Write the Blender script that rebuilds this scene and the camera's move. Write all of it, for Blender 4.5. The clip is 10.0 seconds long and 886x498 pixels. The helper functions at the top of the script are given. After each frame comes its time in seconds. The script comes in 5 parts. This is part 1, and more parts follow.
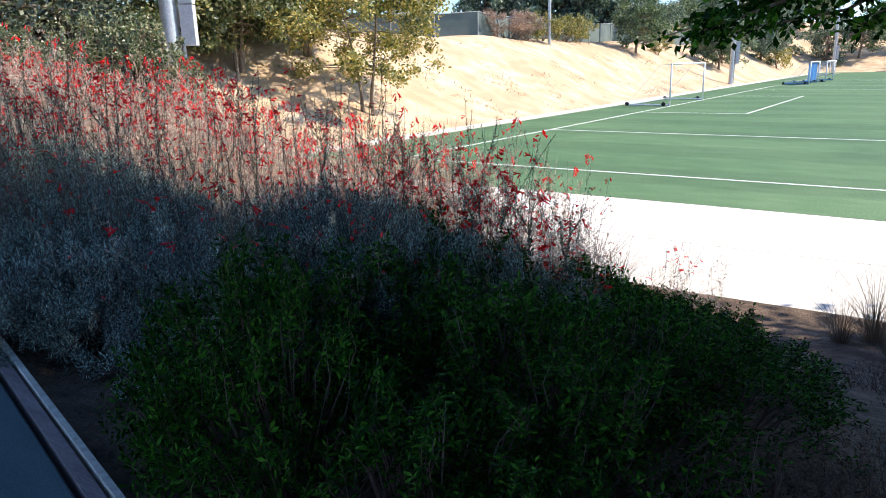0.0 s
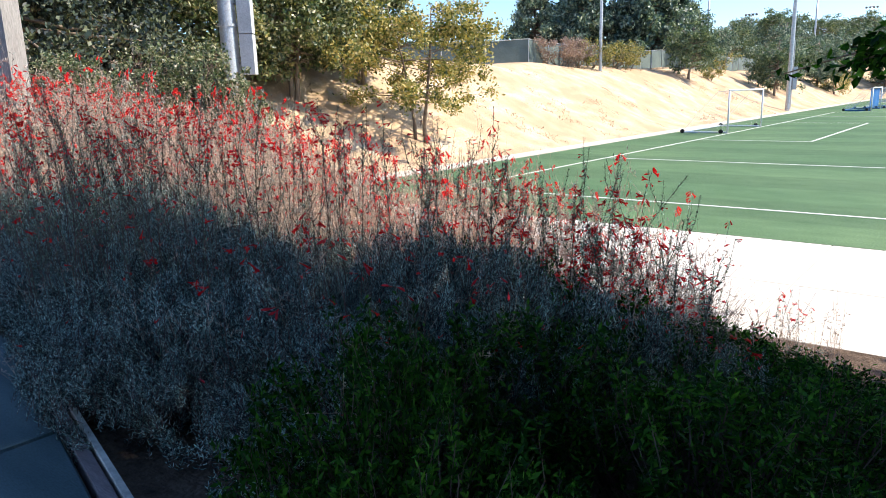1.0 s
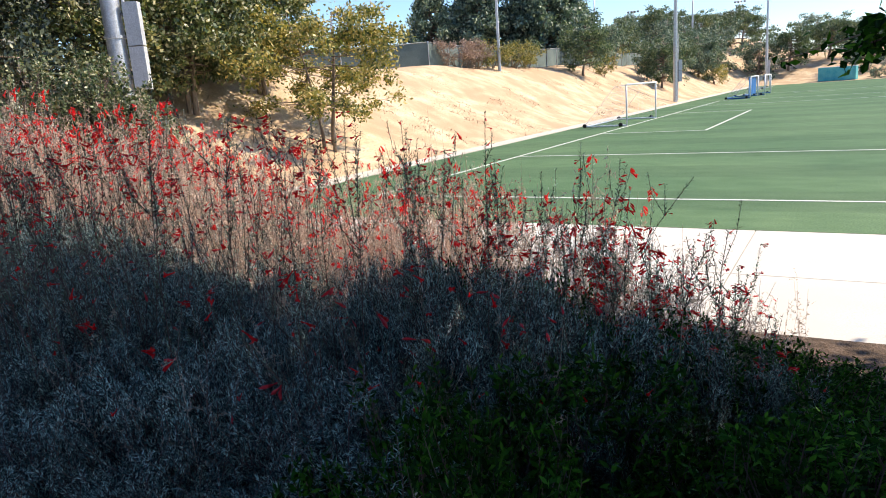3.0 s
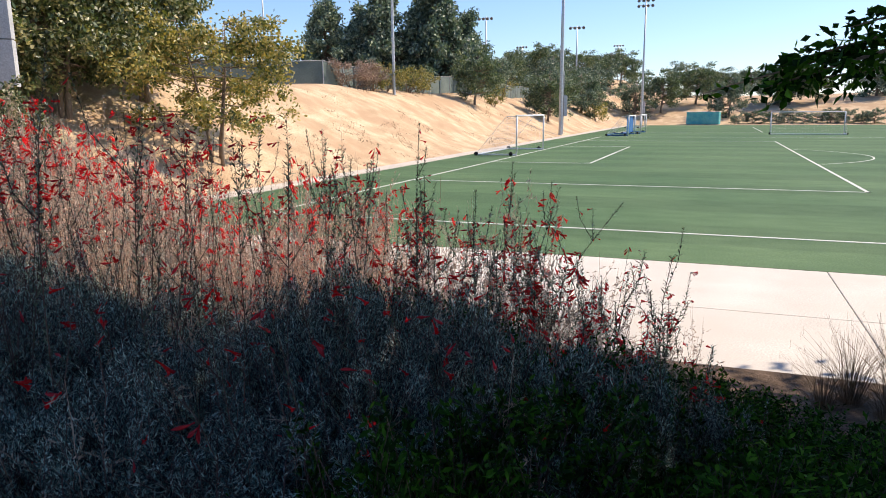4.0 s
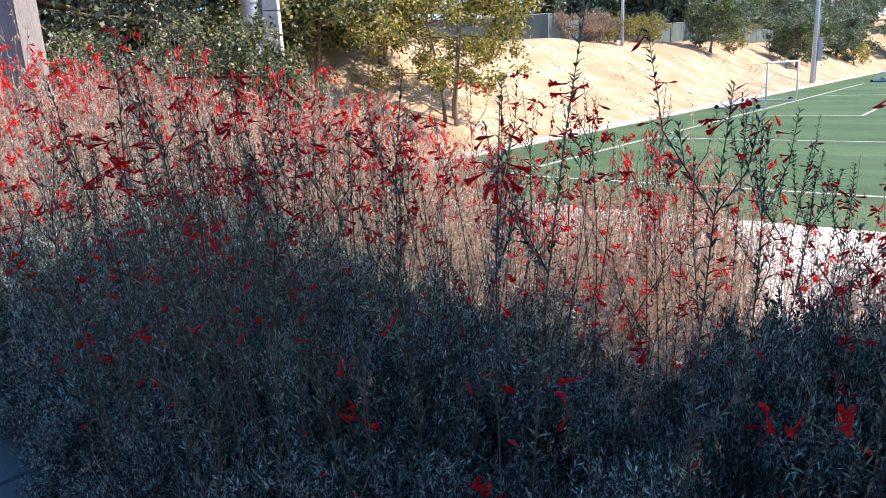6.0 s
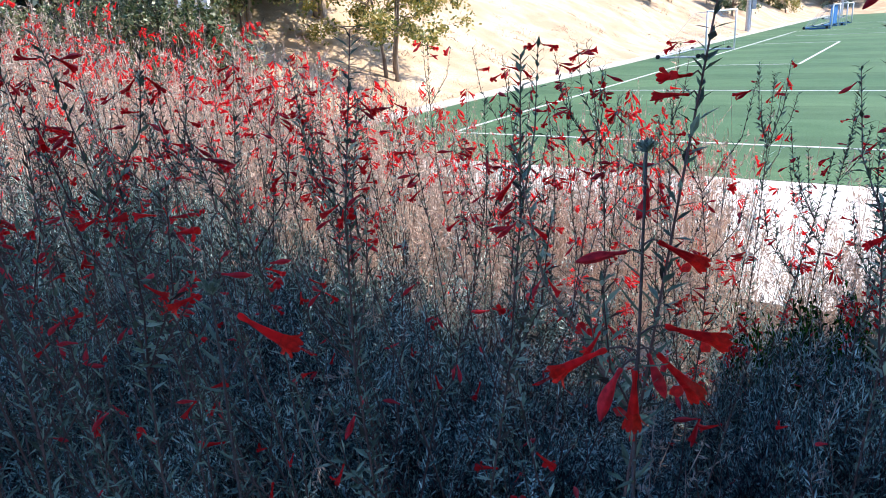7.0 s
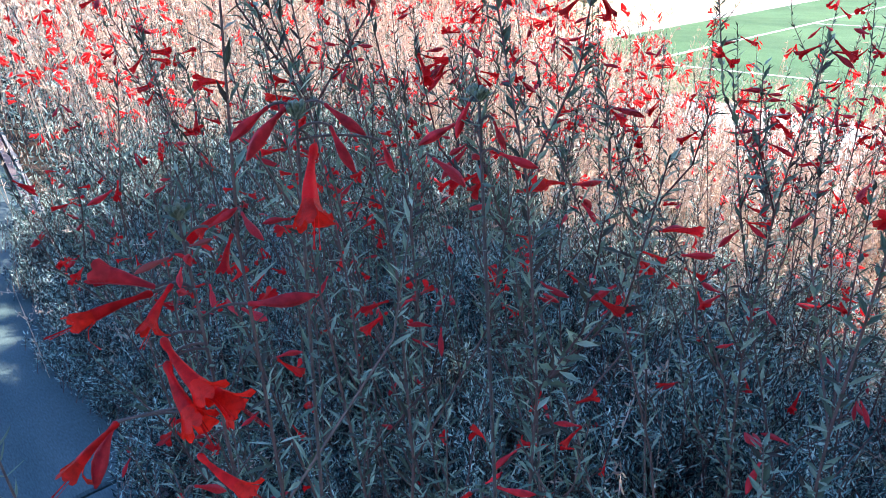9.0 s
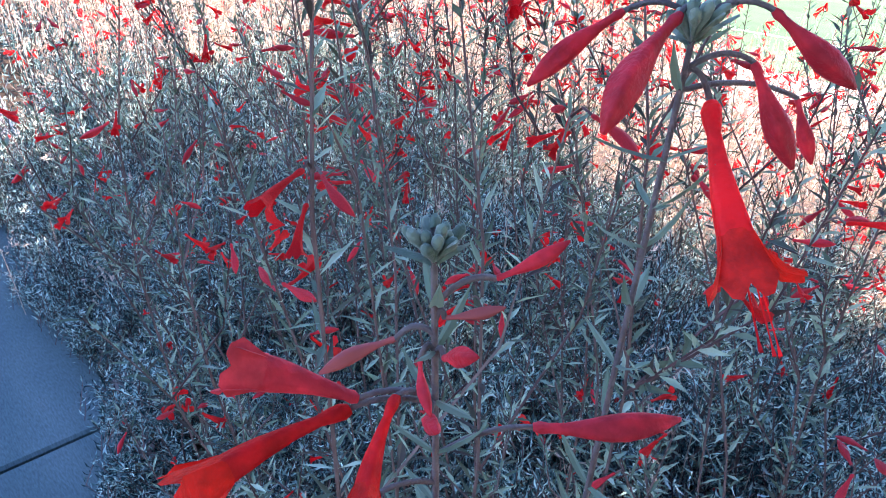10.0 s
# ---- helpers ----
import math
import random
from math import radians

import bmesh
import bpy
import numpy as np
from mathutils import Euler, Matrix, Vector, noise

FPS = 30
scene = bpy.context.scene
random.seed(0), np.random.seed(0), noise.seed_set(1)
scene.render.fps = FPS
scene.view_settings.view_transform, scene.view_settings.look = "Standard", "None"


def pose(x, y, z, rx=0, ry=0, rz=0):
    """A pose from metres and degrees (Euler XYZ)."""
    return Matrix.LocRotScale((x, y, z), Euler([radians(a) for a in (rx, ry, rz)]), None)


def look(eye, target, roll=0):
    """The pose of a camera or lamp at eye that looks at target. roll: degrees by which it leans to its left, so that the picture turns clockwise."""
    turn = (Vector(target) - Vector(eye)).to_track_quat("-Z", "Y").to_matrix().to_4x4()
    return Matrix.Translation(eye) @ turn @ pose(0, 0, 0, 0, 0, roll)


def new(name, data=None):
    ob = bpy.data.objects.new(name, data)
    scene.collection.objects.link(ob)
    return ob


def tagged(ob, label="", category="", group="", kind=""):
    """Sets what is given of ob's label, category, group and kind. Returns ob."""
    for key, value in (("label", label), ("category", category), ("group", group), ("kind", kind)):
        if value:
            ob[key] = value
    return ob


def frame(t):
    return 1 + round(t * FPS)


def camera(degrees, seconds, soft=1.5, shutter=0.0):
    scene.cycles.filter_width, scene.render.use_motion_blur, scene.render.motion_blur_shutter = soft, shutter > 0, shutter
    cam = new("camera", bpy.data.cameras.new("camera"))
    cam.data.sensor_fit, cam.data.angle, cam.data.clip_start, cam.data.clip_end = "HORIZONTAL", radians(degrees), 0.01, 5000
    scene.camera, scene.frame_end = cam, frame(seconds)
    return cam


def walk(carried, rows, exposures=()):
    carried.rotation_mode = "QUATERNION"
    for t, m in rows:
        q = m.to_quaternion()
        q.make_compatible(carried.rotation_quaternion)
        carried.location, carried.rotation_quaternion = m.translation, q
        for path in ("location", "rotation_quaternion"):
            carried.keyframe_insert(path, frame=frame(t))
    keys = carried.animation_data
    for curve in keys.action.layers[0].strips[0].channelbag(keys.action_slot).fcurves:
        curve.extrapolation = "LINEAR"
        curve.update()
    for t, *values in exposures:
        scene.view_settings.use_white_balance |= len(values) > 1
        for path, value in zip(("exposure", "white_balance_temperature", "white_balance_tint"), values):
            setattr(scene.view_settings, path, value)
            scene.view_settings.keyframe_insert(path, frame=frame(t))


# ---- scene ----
cam = camera(65.5, 10.0, soft=0.95)
PATH = [
    (0, pose(13.193, -16.720, 2.714, 75.14, 1.43, 34.83)),
    (0.5, pose(12.869, -16.595, 2.733, 78.15, 0.32, 38.82)),
    (1, pose(12.585, -16.538, 2.761, 77.33, 1.59, 38.45)),
    (1.5, pose(12.332, -16.391, 2.772, 78.01, 4.68, 35.38)),
    (2, pose(12.130, -16.309, 2.785, 77.02, 2.99, 33.61)),
    (2.2, pose(12.070, -16.297, 2.786, 77.60, 3.72, 32.16)),
    (3.3, pose(11.900, -16.366, 2.781, 77.18, 3.84, 28.20)),
    (3.5, pose(11.850, -16.358, 2.776, 78.33, 3.42, 24.70)),
    (4, pose(11.685, -16.242, 2.734, 78.81, 0.57, 21.35)),
    (4.5, pose(11.430, -16.161, 2.719, 76.27, 1.90, 18.58)),
    (5, pose(11.150, -16.129, 2.740, 77.89, -0.44, 28.95)),
    (5.5, pose(10.834, -16.082, 2.774, 79.07, 2.60, 35.49)),
    (5.7, pose(10.720, -16.030, 2.783, 77.59, 1.90, 39.01)),
    (6.8, pose(10.205, -15.525, 2.820, 72.15, 3.74, 33.96)),
    (7, pose(10.153, -15.473, 2.822, 71.76, 3.40, 33.63)),
    (7.5, pose(10.090, -15.453, 2.824, 70.73, 1.51, 40.95)),
    (8, pose(10.006, -15.506, 2.847, 70.86, 0.49, 45.92)),
    (8.5, pose(9.851, -15.513, 2.832, 68.22, 2.04, 47.07)),
    (9, pose(9.738, -15.480, 2.821, 66.23, 1.88, 47.77)),
    (9.5, pose(9.652, -15.464, 2.808, 65.47, 3.29, 52.09)),
    (10, pose(9.591, -15.463, 2.791, 61.64, -1.58, 47.56)),
]
EXPOSURES = [(0.0, 0.97, 5800, 12), (1.0, 1.0, 5950, 12), (2.0, 0.97, 6250, 15), (3.5, 0.58, 6200, 13), (4.0, 0.45, 6350, 17), (4.5, 0.54, 6500, 20), (5.5, 0.74, 6300, 21),
             (7.0, 1.03, 5400, 15), (8.0, 1.0, 5350, 15), (8.5, 1.35, 5400, 16), (9.0, 2.0, 5600, 15), (9.5, 2.1, 5700, 17), (10.0, 2.82, 6000, 22)]
walk(cam, PATH, EXPOSURES)

# ---- world and sun ----
SUN = Vector((0.79, 0.61, 1.0)).normalized()
world = bpy.data.worlds.new("sky")
scene.world = world
world.use_nodes = True
wn = world.node_tree.nodes
sky = wn.new("ShaderNodeTexSky")
sky.sky_type, sky.sun_disc = "NISHITA", False
sky.sun_elevation = math.asin(SUN.z)
sky.sun_rotation = math.atan2(SUN.x, SUN.y)
sky.air_density, sky.dust_density, sky.ozone_density = 1.0, 0.3, 6.0
world.node_tree.links.new(sky.outputs[0], wn["Background"].inputs[0])
wn["Background"].inputs[1].default_value = 0.132
sun = bpy.data.lights.new("sun", "SUN")
sun.energy, sun.angle, sun.color = 5.0, radians(0.53), (1.0, 0.855, 0.64)
new("sun", sun).matrix_world = look((30, 25, 40), Vector((30, 25, 40)) - SUN)


# ---- materials ----
def mat(name, rough=0.8, metal=0.0, spec=0.3):
    m = bpy.data.materials.new(name)
    m.use_nodes = True
    b = m.node_tree.nodes["Principled BSDF"]
    b.inputs["Roughness"].default_value = rough
    b.inputs["Metallic"].default_value = metal
    b.inputs["Specular IOR Level"].default_value = spec
    return m, m.node_tree.nodes, m.node_tree.links, b


def ramp(nodes, stops):
    r = nodes.new("ShaderNodeValToRGB")
    e = r.color_ramp.elements
    while len(e) < len(stops):
        e.new(0.5)
    for el, (p, c) in zip(e, stops):
        el.position, el.color = p, (*c, 1)
    return r


def noise_tex(nodes, links, scale, detail=4.0, coords="Object", stretch=None):
    tc = nodes.new("ShaderNodeTexCoord")
    n = nodes.new("ShaderNodeTexNoise")
    n.inputs["Scale"].default_value, n.inputs["Detail"].default_value = scale, detail
    src = tc.outputs[coords]
    if stretch:
        mp = nodes.new("ShaderNodeMapping")
        mp.inputs["Scale"].default_value = stretch
        links.new(src, mp.inputs[0])
        src = mp.outputs[0]
    links.new(src, n.inputs["Vector"])
    return n


def mixed(nodes, links, fac, a, b, mode="MIX"):
    m = nodes.new("ShaderNodeMix")
    m.data_type, m.blend_type = "RGBA", mode
    for sock, v in ((m.inputs[0], fac), (m.inputs[6], a), (m.inputs[7], b)):
        if isinstance(v, (int, float)):
            sock.default_value = v
        elif isinstance(v, tuple):
            sock.default_value = (*v, 1)
        else:
            links.new(v, sock)
    return m.outputs[2]


def rough_mat(name, colours, scale, fine, rough=0.85, bump=0.3, dist=0.02, big=None, stretch=None, spec=0.25, metal=0.0):
    """Two scales of noise: broad patches of colour over fine grain with relief."""
    m, n, l, b = mat(name, rough, metal, spec)
    a = noise_tex(n, l, scale, 5, stretch=stretch)
    k = len(colours) - 1
    r = ramp(n, [(0.3 + 0.4 * i / max(k, 1), c) for i, c in enumerate(colours)])
    l.new(a.outputs[0], r.inputs[0])
    f = noise_tex(n, l, fine, 6, stretch=stretch)
    fr = ramp(n, [(0.3, (0.72, 0.72, 0.72)), (0.7, (1.18, 1.18, 1.18))])
    l.new(f.outputs[0], fr.inputs[0])
    col = mixed(n, l, 1.0, r.outputs[0], fr.outputs[0], "MULTIPLY")
    if big:
        g = noise_tex(n, l, big[0], 3)
        gr = ramp(n, [(0.42, (0, 0, 0)), (0.62, (1, 1, 1))])
        l.new(g.outputs[0], gr.inputs[0])
        col = mixed(n, l, gr.outputs[0], col, big[1])
    l.new(col, b.inputs["Base Color"])
    if bump:
        bp = n.new("ShaderNodeBump")
        bp.inputs["Strength"].default_value, bp.inputs["Distance"].default_value = bump, dist
        l.new(f.outputs[0], bp.inputs["Height"])
        l.new(bp.outputs[0], b.inputs["Normal"])
    return m


def leaf_mat(name, colours, trans, share=0.35, rough=0.55, spec=0.3, sheen=0.0, fuzz=0, grain=60, vary=0.28):
    """Leaves and petals: colour varies leaf by leaf, and light comes through them."""
    m, n, l, b = mat(name, rough, 0.0, spec)
    g = n.new("ShaderNodeNewGeometry")
    k = len(colours) - 1
    r = ramp(n, [(i / max(k, 1), c) for i, c in enumerate(colours)])
    l.new(g.outputs["Random Per Island"], r.inputs[0])
    o = n.new("ShaderNodeObjectInfo")
    orr = ramp(n, [(0.0, (0.8, 0.82, 0.8)), (1.0, (1.15, 1.1, 1.05))])
    l.new(o.outputs["Random"], orr.inputs[0])
    col = mixed(n, l, 1.0, r.outputs[0], orr.outputs[0], "MULTIPLY")
    f = noise_tex(n, l, grain, 3)
    fr = ramp(n, [(0.3, (1 - vary,) * 3), (0.7, (1.15, 1.15, 1.15))])
    l.new(f.outputs[0], fr.inputs[0])
    col = mixed(n, l, 1.0, col, fr.outputs[0], "MULTIPLY")
    l.new(col, b.inputs["Base Color"])
    t = n.new("ShaderNodeBsdfTranslucent")
    tc = mixed(n, l, 1.0, col, trans, "MULTIPLY")
    l.new(tc, t.inputs[0])
    mx = n.new("ShaderNodeMixShader")
    mx.inputs[0].default_value = share
    l.new(b.outputs[0], mx.inputs[1])
    l.new(t.outputs[0], mx.inputs[2])
    l.new(mx.outputs[0], n["Material Output"].inputs[0])
    b.inputs["Sheen Weight"].default_value = sheen
    b.inputs["Sheen Roughness"].default_value = 0.4
    if fuzz:
        bp = n.new("ShaderNodeBump")
        bp.inputs["Strength"].default_value, bp.inputs["Distance"].default_value = 0.7, 0.0006
        fz = noise_tex(n, l, fuzz, 3)
        l.new(fz.outputs[0], bp.inputs["Height"])
        l.new(bp.outputs[0], b.inputs["Normal"])
    return m


M_DRY = rough_mat("dry_grass", [(0.44, 0.32, 0.195), (0.59, 0.445, 0.285), (0.69, 0.545, 0.37)], 0.9, 11, 0.95, 0.9, 0.06, big=(0.35, (0.45, 0.31, 0.19)))
M_SOIL = rough_mat("bark_mulch", [(0.05, 0.035, 0.025), (0.11, 0.075, 0.05), (0.17, 0.12, 0.085)], 6, 40, 0.95, 0.9, 0.03)
M_CONC = rough_mat("concrete", [(0.60, 0.56, 0.50), (0.66, 0.62, 0.56), (0.70, 0.66, 0.60)], 0.8, 45, 0.85, 0.15, 0.004, big=(0.5, (0.58, 0.54, 0.48)))
# concrete darkened and tinted teal: the path's shade is in its colour
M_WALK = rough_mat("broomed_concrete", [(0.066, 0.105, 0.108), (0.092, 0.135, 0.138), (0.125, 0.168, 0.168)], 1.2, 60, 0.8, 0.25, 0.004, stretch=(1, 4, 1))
M_KERB = rough_mat("kerb_concrete", [(0.52, 0.47, 0.40), (0.62, 0.57, 0.50)], 1.5, 30, 0.9, 0.2, 0.005)
M_LINE = rough_mat("white_line_turf", [(0.58, 0.62, 0.55), (0.70, 0.72, 0.66)], 4, 60, 0.9, 0.4, 0.006)
M_EDGE = rough_mat("edging_board", [(0.20, 0.15, 0.145), (0.32, 0.25, 0.24)], 3, 40, 0.8, 0.4, 0.004, stretch=(1, 8, 8))
M_STEEL = rough_mat("galvanised_steel", [(0.42, 0.43, 0.44), (0.52, 0.53, 0.54), (0.58, 0.59, 0.60)], 5, 30, 0.45, 0.05, 0.002, metal=0.55, spec=0.5)
M_GREYPAINT = rough_mat("grey_enclosure", [(0.42, 0.43, 0.44), (0.50, 0.51, 0.52)], 2, 30, 0.5, 0.05, 0.002, spec=0.4)
M_DARKSTEEL = rough_mat("dark_fixture", [(0.09, 0.09, 0.10), (0.14, 0.14, 0.15)], 3, 30, 0.5, 0.05, 0.002)
M_WHITE = rough_mat("white_goal_paint", [(0.72, 0.73, 0.74), (0.80, 0.81, 0.82)], 3, 30, 0.4, 0.05, 0.002, spec=0.5)
M_BLUE = rough_mat("blue_paint", [(0.03, 0.13, 0.36), (0.05, 0.19, 0.46)], 3, 30, 0.45, 0.05, 0.002, spec=0.5)
M_TEAL = rough_mat("teal_panel", [(0.05, 0.36, 0.44), (0.16, 0.52, 0.50)], 0.8, 20, 0.5, 0.05, 0.002)
M_NET = rough_mat("net_cord", [(0.62, 0.63, 0.64), (0.72, 0.73, 0.74)], 6, 40, 0.8, 0, 0)
M_FENCE = rough_mat("fence_fabric", [(0.10, 0.135, 0.13), (0.16, 0.20, 0.19)], 0.6, 20, 0.8, 0.2, 0.01)
M_ROOF = rough_mat("far_roof", [(0.30, 0.30, 0.31), (0.38, 0.38, 0.39)], 1, 12, 0.8, 0.1, 0.01)
M_DARKWALL = rough_mat("far_dark_wall", [(0.06, 0.07, 0.09), (0.10, 0.11, 0.13)], 1, 12, 0.8, 0.1, 0.01)
M_RUBBER = rough_mat("black_rubber", [(0.02, 0.02, 0.02), (0.04, 0.04, 0.04)], 6, 40, 0.8, 0.1, 0.002)
M_BARK = rough_mat("bark", [(0.13, 0.10, 0.075), (0.22, 0.17, 0.13), (0.30, 0.25, 0.20)], 6, 30, 0.95, 0.7, 0.02, stretch=(1, 1, 0.2))

M_STEM = leaf_mat("fuchsia_stem", [(0.085, 0.045, 0.046), (0.14, 0.085, 0.080), (0.21, 0.155, 0.14)], (0.5, 0.4, 0.3), 0.05, 0.7)
M_STEM_GREY = leaf_mat("mauve_grey_stem", [(0.095, 0.072, 0.074), (0.14, 0.112, 0.112), (0.18, 0.155, 0.15)], (0.6, 0.5, 0.5), 0.05, 0.8, 0.15, 0.1, 1600, 300)
# blue tint and near-black steps put the bed's shade into the leaf colour
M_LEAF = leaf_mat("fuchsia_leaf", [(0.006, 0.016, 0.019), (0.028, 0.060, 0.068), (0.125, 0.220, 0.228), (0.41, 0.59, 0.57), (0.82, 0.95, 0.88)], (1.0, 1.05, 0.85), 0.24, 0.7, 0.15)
# darker copy of fuchsia_leaf: shade is mixed into its maroon and olive tones
M_LEAF_SHADED = leaf_mat("shaded_stem_leaf", [(0.070, 0.052, 0.046), (0.100, 0.140, 0.100), (0.225, 0.310, 0.225), (0.44, 0.54, 0.42)], (1.0, 1.0, 0.8), 0.25, 0.75, 0.15, 0.1)
# dry stems, paled further so the bed's sunny side reads sunlit
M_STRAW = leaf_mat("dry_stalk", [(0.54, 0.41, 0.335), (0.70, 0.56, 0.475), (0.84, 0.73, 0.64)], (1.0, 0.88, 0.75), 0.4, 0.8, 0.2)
M_PETAL = leaf_mat("red_petal", [(0.88, 0.012, 0.022), (0.93, 0.022, 0.028), (0.96, 0.050, 0.045)], (1.05, 0.85, 0.7), 0.56, 0.45, 0.25, 0.03, 1300, 210, 0.4)
M_LOBE = leaf_mat("scarlet_petal_lobe", [(0.89, 0.014, 0.012), (0.93, 0.032, 0.018)], (1.05, 0.85, 0.6), 0.5, 0.45, 0.25, 0.02, 1700, 420)
# near-black steps stand in for the shaded gaps between leaves
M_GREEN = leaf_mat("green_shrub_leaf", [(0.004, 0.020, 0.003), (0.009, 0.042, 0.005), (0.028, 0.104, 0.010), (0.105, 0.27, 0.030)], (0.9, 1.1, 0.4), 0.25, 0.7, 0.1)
# darkest and palest steps paint shadow gaps and sun highlights into the crown
M_TREE = leaf_mat("oak_leaf", [(0.026, 0.050, 0.020), (0.085, 0.130, 0.048), (0.19, 0.235, 0.095), (0.34, 0.33, 0.16), (0.72, 0.68, 0.46)], (1.1, 1.1, 0.45), 0.30, 0.4, 0.6)
M_TREE_Y = leaf_mat("yellowing_leaf", [(0.050, 0.078, 0.024), (0.15, 0.185, 0.055), (0.29, 0.29, 0.095), (0.44, 0.36, 0.12), (0.60, 0.52, 0.24)], (1.1, 1.05, 0.45), 0.34, 0.45, 0.5)
# darkened tree leaf: the deep shade behind the shrubs is in its colour
M_TREE_SHADE = leaf_mat("shade_darkened_leaf", [(0.010, 0.020, 0.020), (0.024, 0.042, 0.036), (0.050, 0.075, 0.045), (0.17, 0.19, 0.10)], (1.0, 1.1, 0.5), 0.12, 0.5, 0.5)
M_POST = rough_mat("weathered_post", [(0.26, 0.25, 0.24), (0.34, 0.33, 0.31)], 2, 30, 0.8, 0.2, 0.004, stretch=(4, 4, 0.5))
# lightened for distance haze; the palest step stands in for sunlit highlights
M_TREE_D = leaf_mat("dark_evergreen_leaf", [(0.030, 0.064, 0.058), (0.085, 0.145, 0.115), (0.18, 0.25, 0.18), (0.42, 0.48, 0.36)], (1.0, 1.1, 0.6), 0.24, 0.5, 0.5)
M_TREE_B = leaf_mat("bank_tree_leaf", [(0.038, 0.072, 0.048), (0.085, 0.135, 0.080), (0.16, 0.215, 0.115), (0.30, 0.34, 0.19)], (1.0, 1.1, 0.5), 0.26, 0.5, 0.5)
M_HEDGE = leaf_mat("grey_green_shrub_leaf", [(0.020, 0.045, 0.024), (0.075, 0.130, 0.055), (0.17, 0.22, 0.10), (0.30, 0.27, 0.17), (0.58, 0.60, 0.40)], (1.0, 1.0, 0.5), 0.22, 0.42, 0.5)
M_BUD = leaf_mat("pinkish_bud", [(0.45, 0.05, 0.06), (0.55, 0.16, 0.14)], (1.0, 0.7, 0.6), 0.25, 0.6)
M_BUD_GREEN = leaf_mat("grey_green_bud", [(0.16, 0.22, 0.17), (0.25, 0.32, 0.25), (0.33, 0.38, 0.30)], (0.8, 1.0, 0.6), 0.2, 0.7, 0.2, 0.2, 1600, 300)
M_TUFT = leaf_mat("dry_tuft_grass", [(0.16, 0.12, 0.085), (0.27, 0.21, 0.15), (0.38, 0.31, 0.23)], (1.0, 0.85, 0.6), 0.3, 0.8, 0.2)
M_BROWN = leaf_mat("brown_dry_leaf", [(0.06, 0.045, 0.035), (0.11, 0.075, 0.055), (0.17, 0.11, 0.075)], (1.0, 0.8, 0.6), 0.15, 0.8)
M_PETAL_BUD = leaf_mat("pink_red_petal", [(0.72, 0.022, 0.050), (0.80, 0.042, 0.072), (0.87, 0.09, 0.105)], (1.0, 0.8, 0.7), 0.46, 0.5, 0.25, 0.08, 1300, 210, 0.42)
M_PINKBUSH = leaf_mat("pinkish_dry_shrub", [(0.24, 0.17, 0.14), (0.34, 0.26, 0.215), (0.44, 0.36, 0.30)], (1.0, 0.9, 0.7), 0.2, 0.7)


def turf_material():
    m, n, l, b = mat("synthetic_turf", 0.85, 0, 0.15)
    a = noise_tex(n, l, 0.12, 3)
    r = ramp(n, [(0.30, (0.070, 0.134, 0.068)), (0.5, (0.090, 0.158, 0.080)), (0.72, (0.112, 0.184, 0.094))])
    l.new(a.outputs[0], r.inputs[0])
    tc = n.new("ShaderNodeTexCoord")
    w = n.new("ShaderNodeTexWave")
    w.bands_direction = "Y"
    w.inputs["Scale"].default_value, w.inputs["Distortion"].default_value = 0.062, 0.0
    l.new(tc.outputs["Object"], w.inputs[0])
    wr = ramp(n, [(0.46, (0.93, 0.93, 0.93)), (0.54, (1.08, 1.08, 1.06))])
    l.new(w.outputs[0], wr.inputs[0])
    c = mixed(n, l, 1.0, r.outputs[0], wr.outputs[0], "MULTIPLY")
    f = noise_tex(n, l, 28, 6)
    fr = ramp(n, [(0.3, (0.68, 0.72, 0.68)), (0.7, (1.25, 1.2, 1.2))])
    l.new(f.outputs[0], fr.inputs[0])
    c = mixed(n, l, 1.0, c, fr.outputs[0], "MULTIPLY")
    st = noise_tex(n, l, 1.5, 5, stretch=(0.6, 1.25, 1))
    sr = ramp(n, [(0.3, (0.84, 0.87, 0.84)), (0.72, (1.13, 1.10, 1.09))])
    l.new(st.outputs[0], sr.inputs[0])
    c = mixed(n, l, 1.0, c, sr.outputs[0], "MULTIPLY")
    l.new(c, b.inputs["Base Color"])
    bp = n.new("ShaderNodeBump")
    bp.inputs["Strength"].default_value, bp.inputs["Distance"].default_value = 0.7, 0.02
    l.new(f.outputs[0], bp.inputs["Height"])
    l.new(bp.outputs[0], b.inputs["Normal"])
    return m


M_TURF = turf_material()


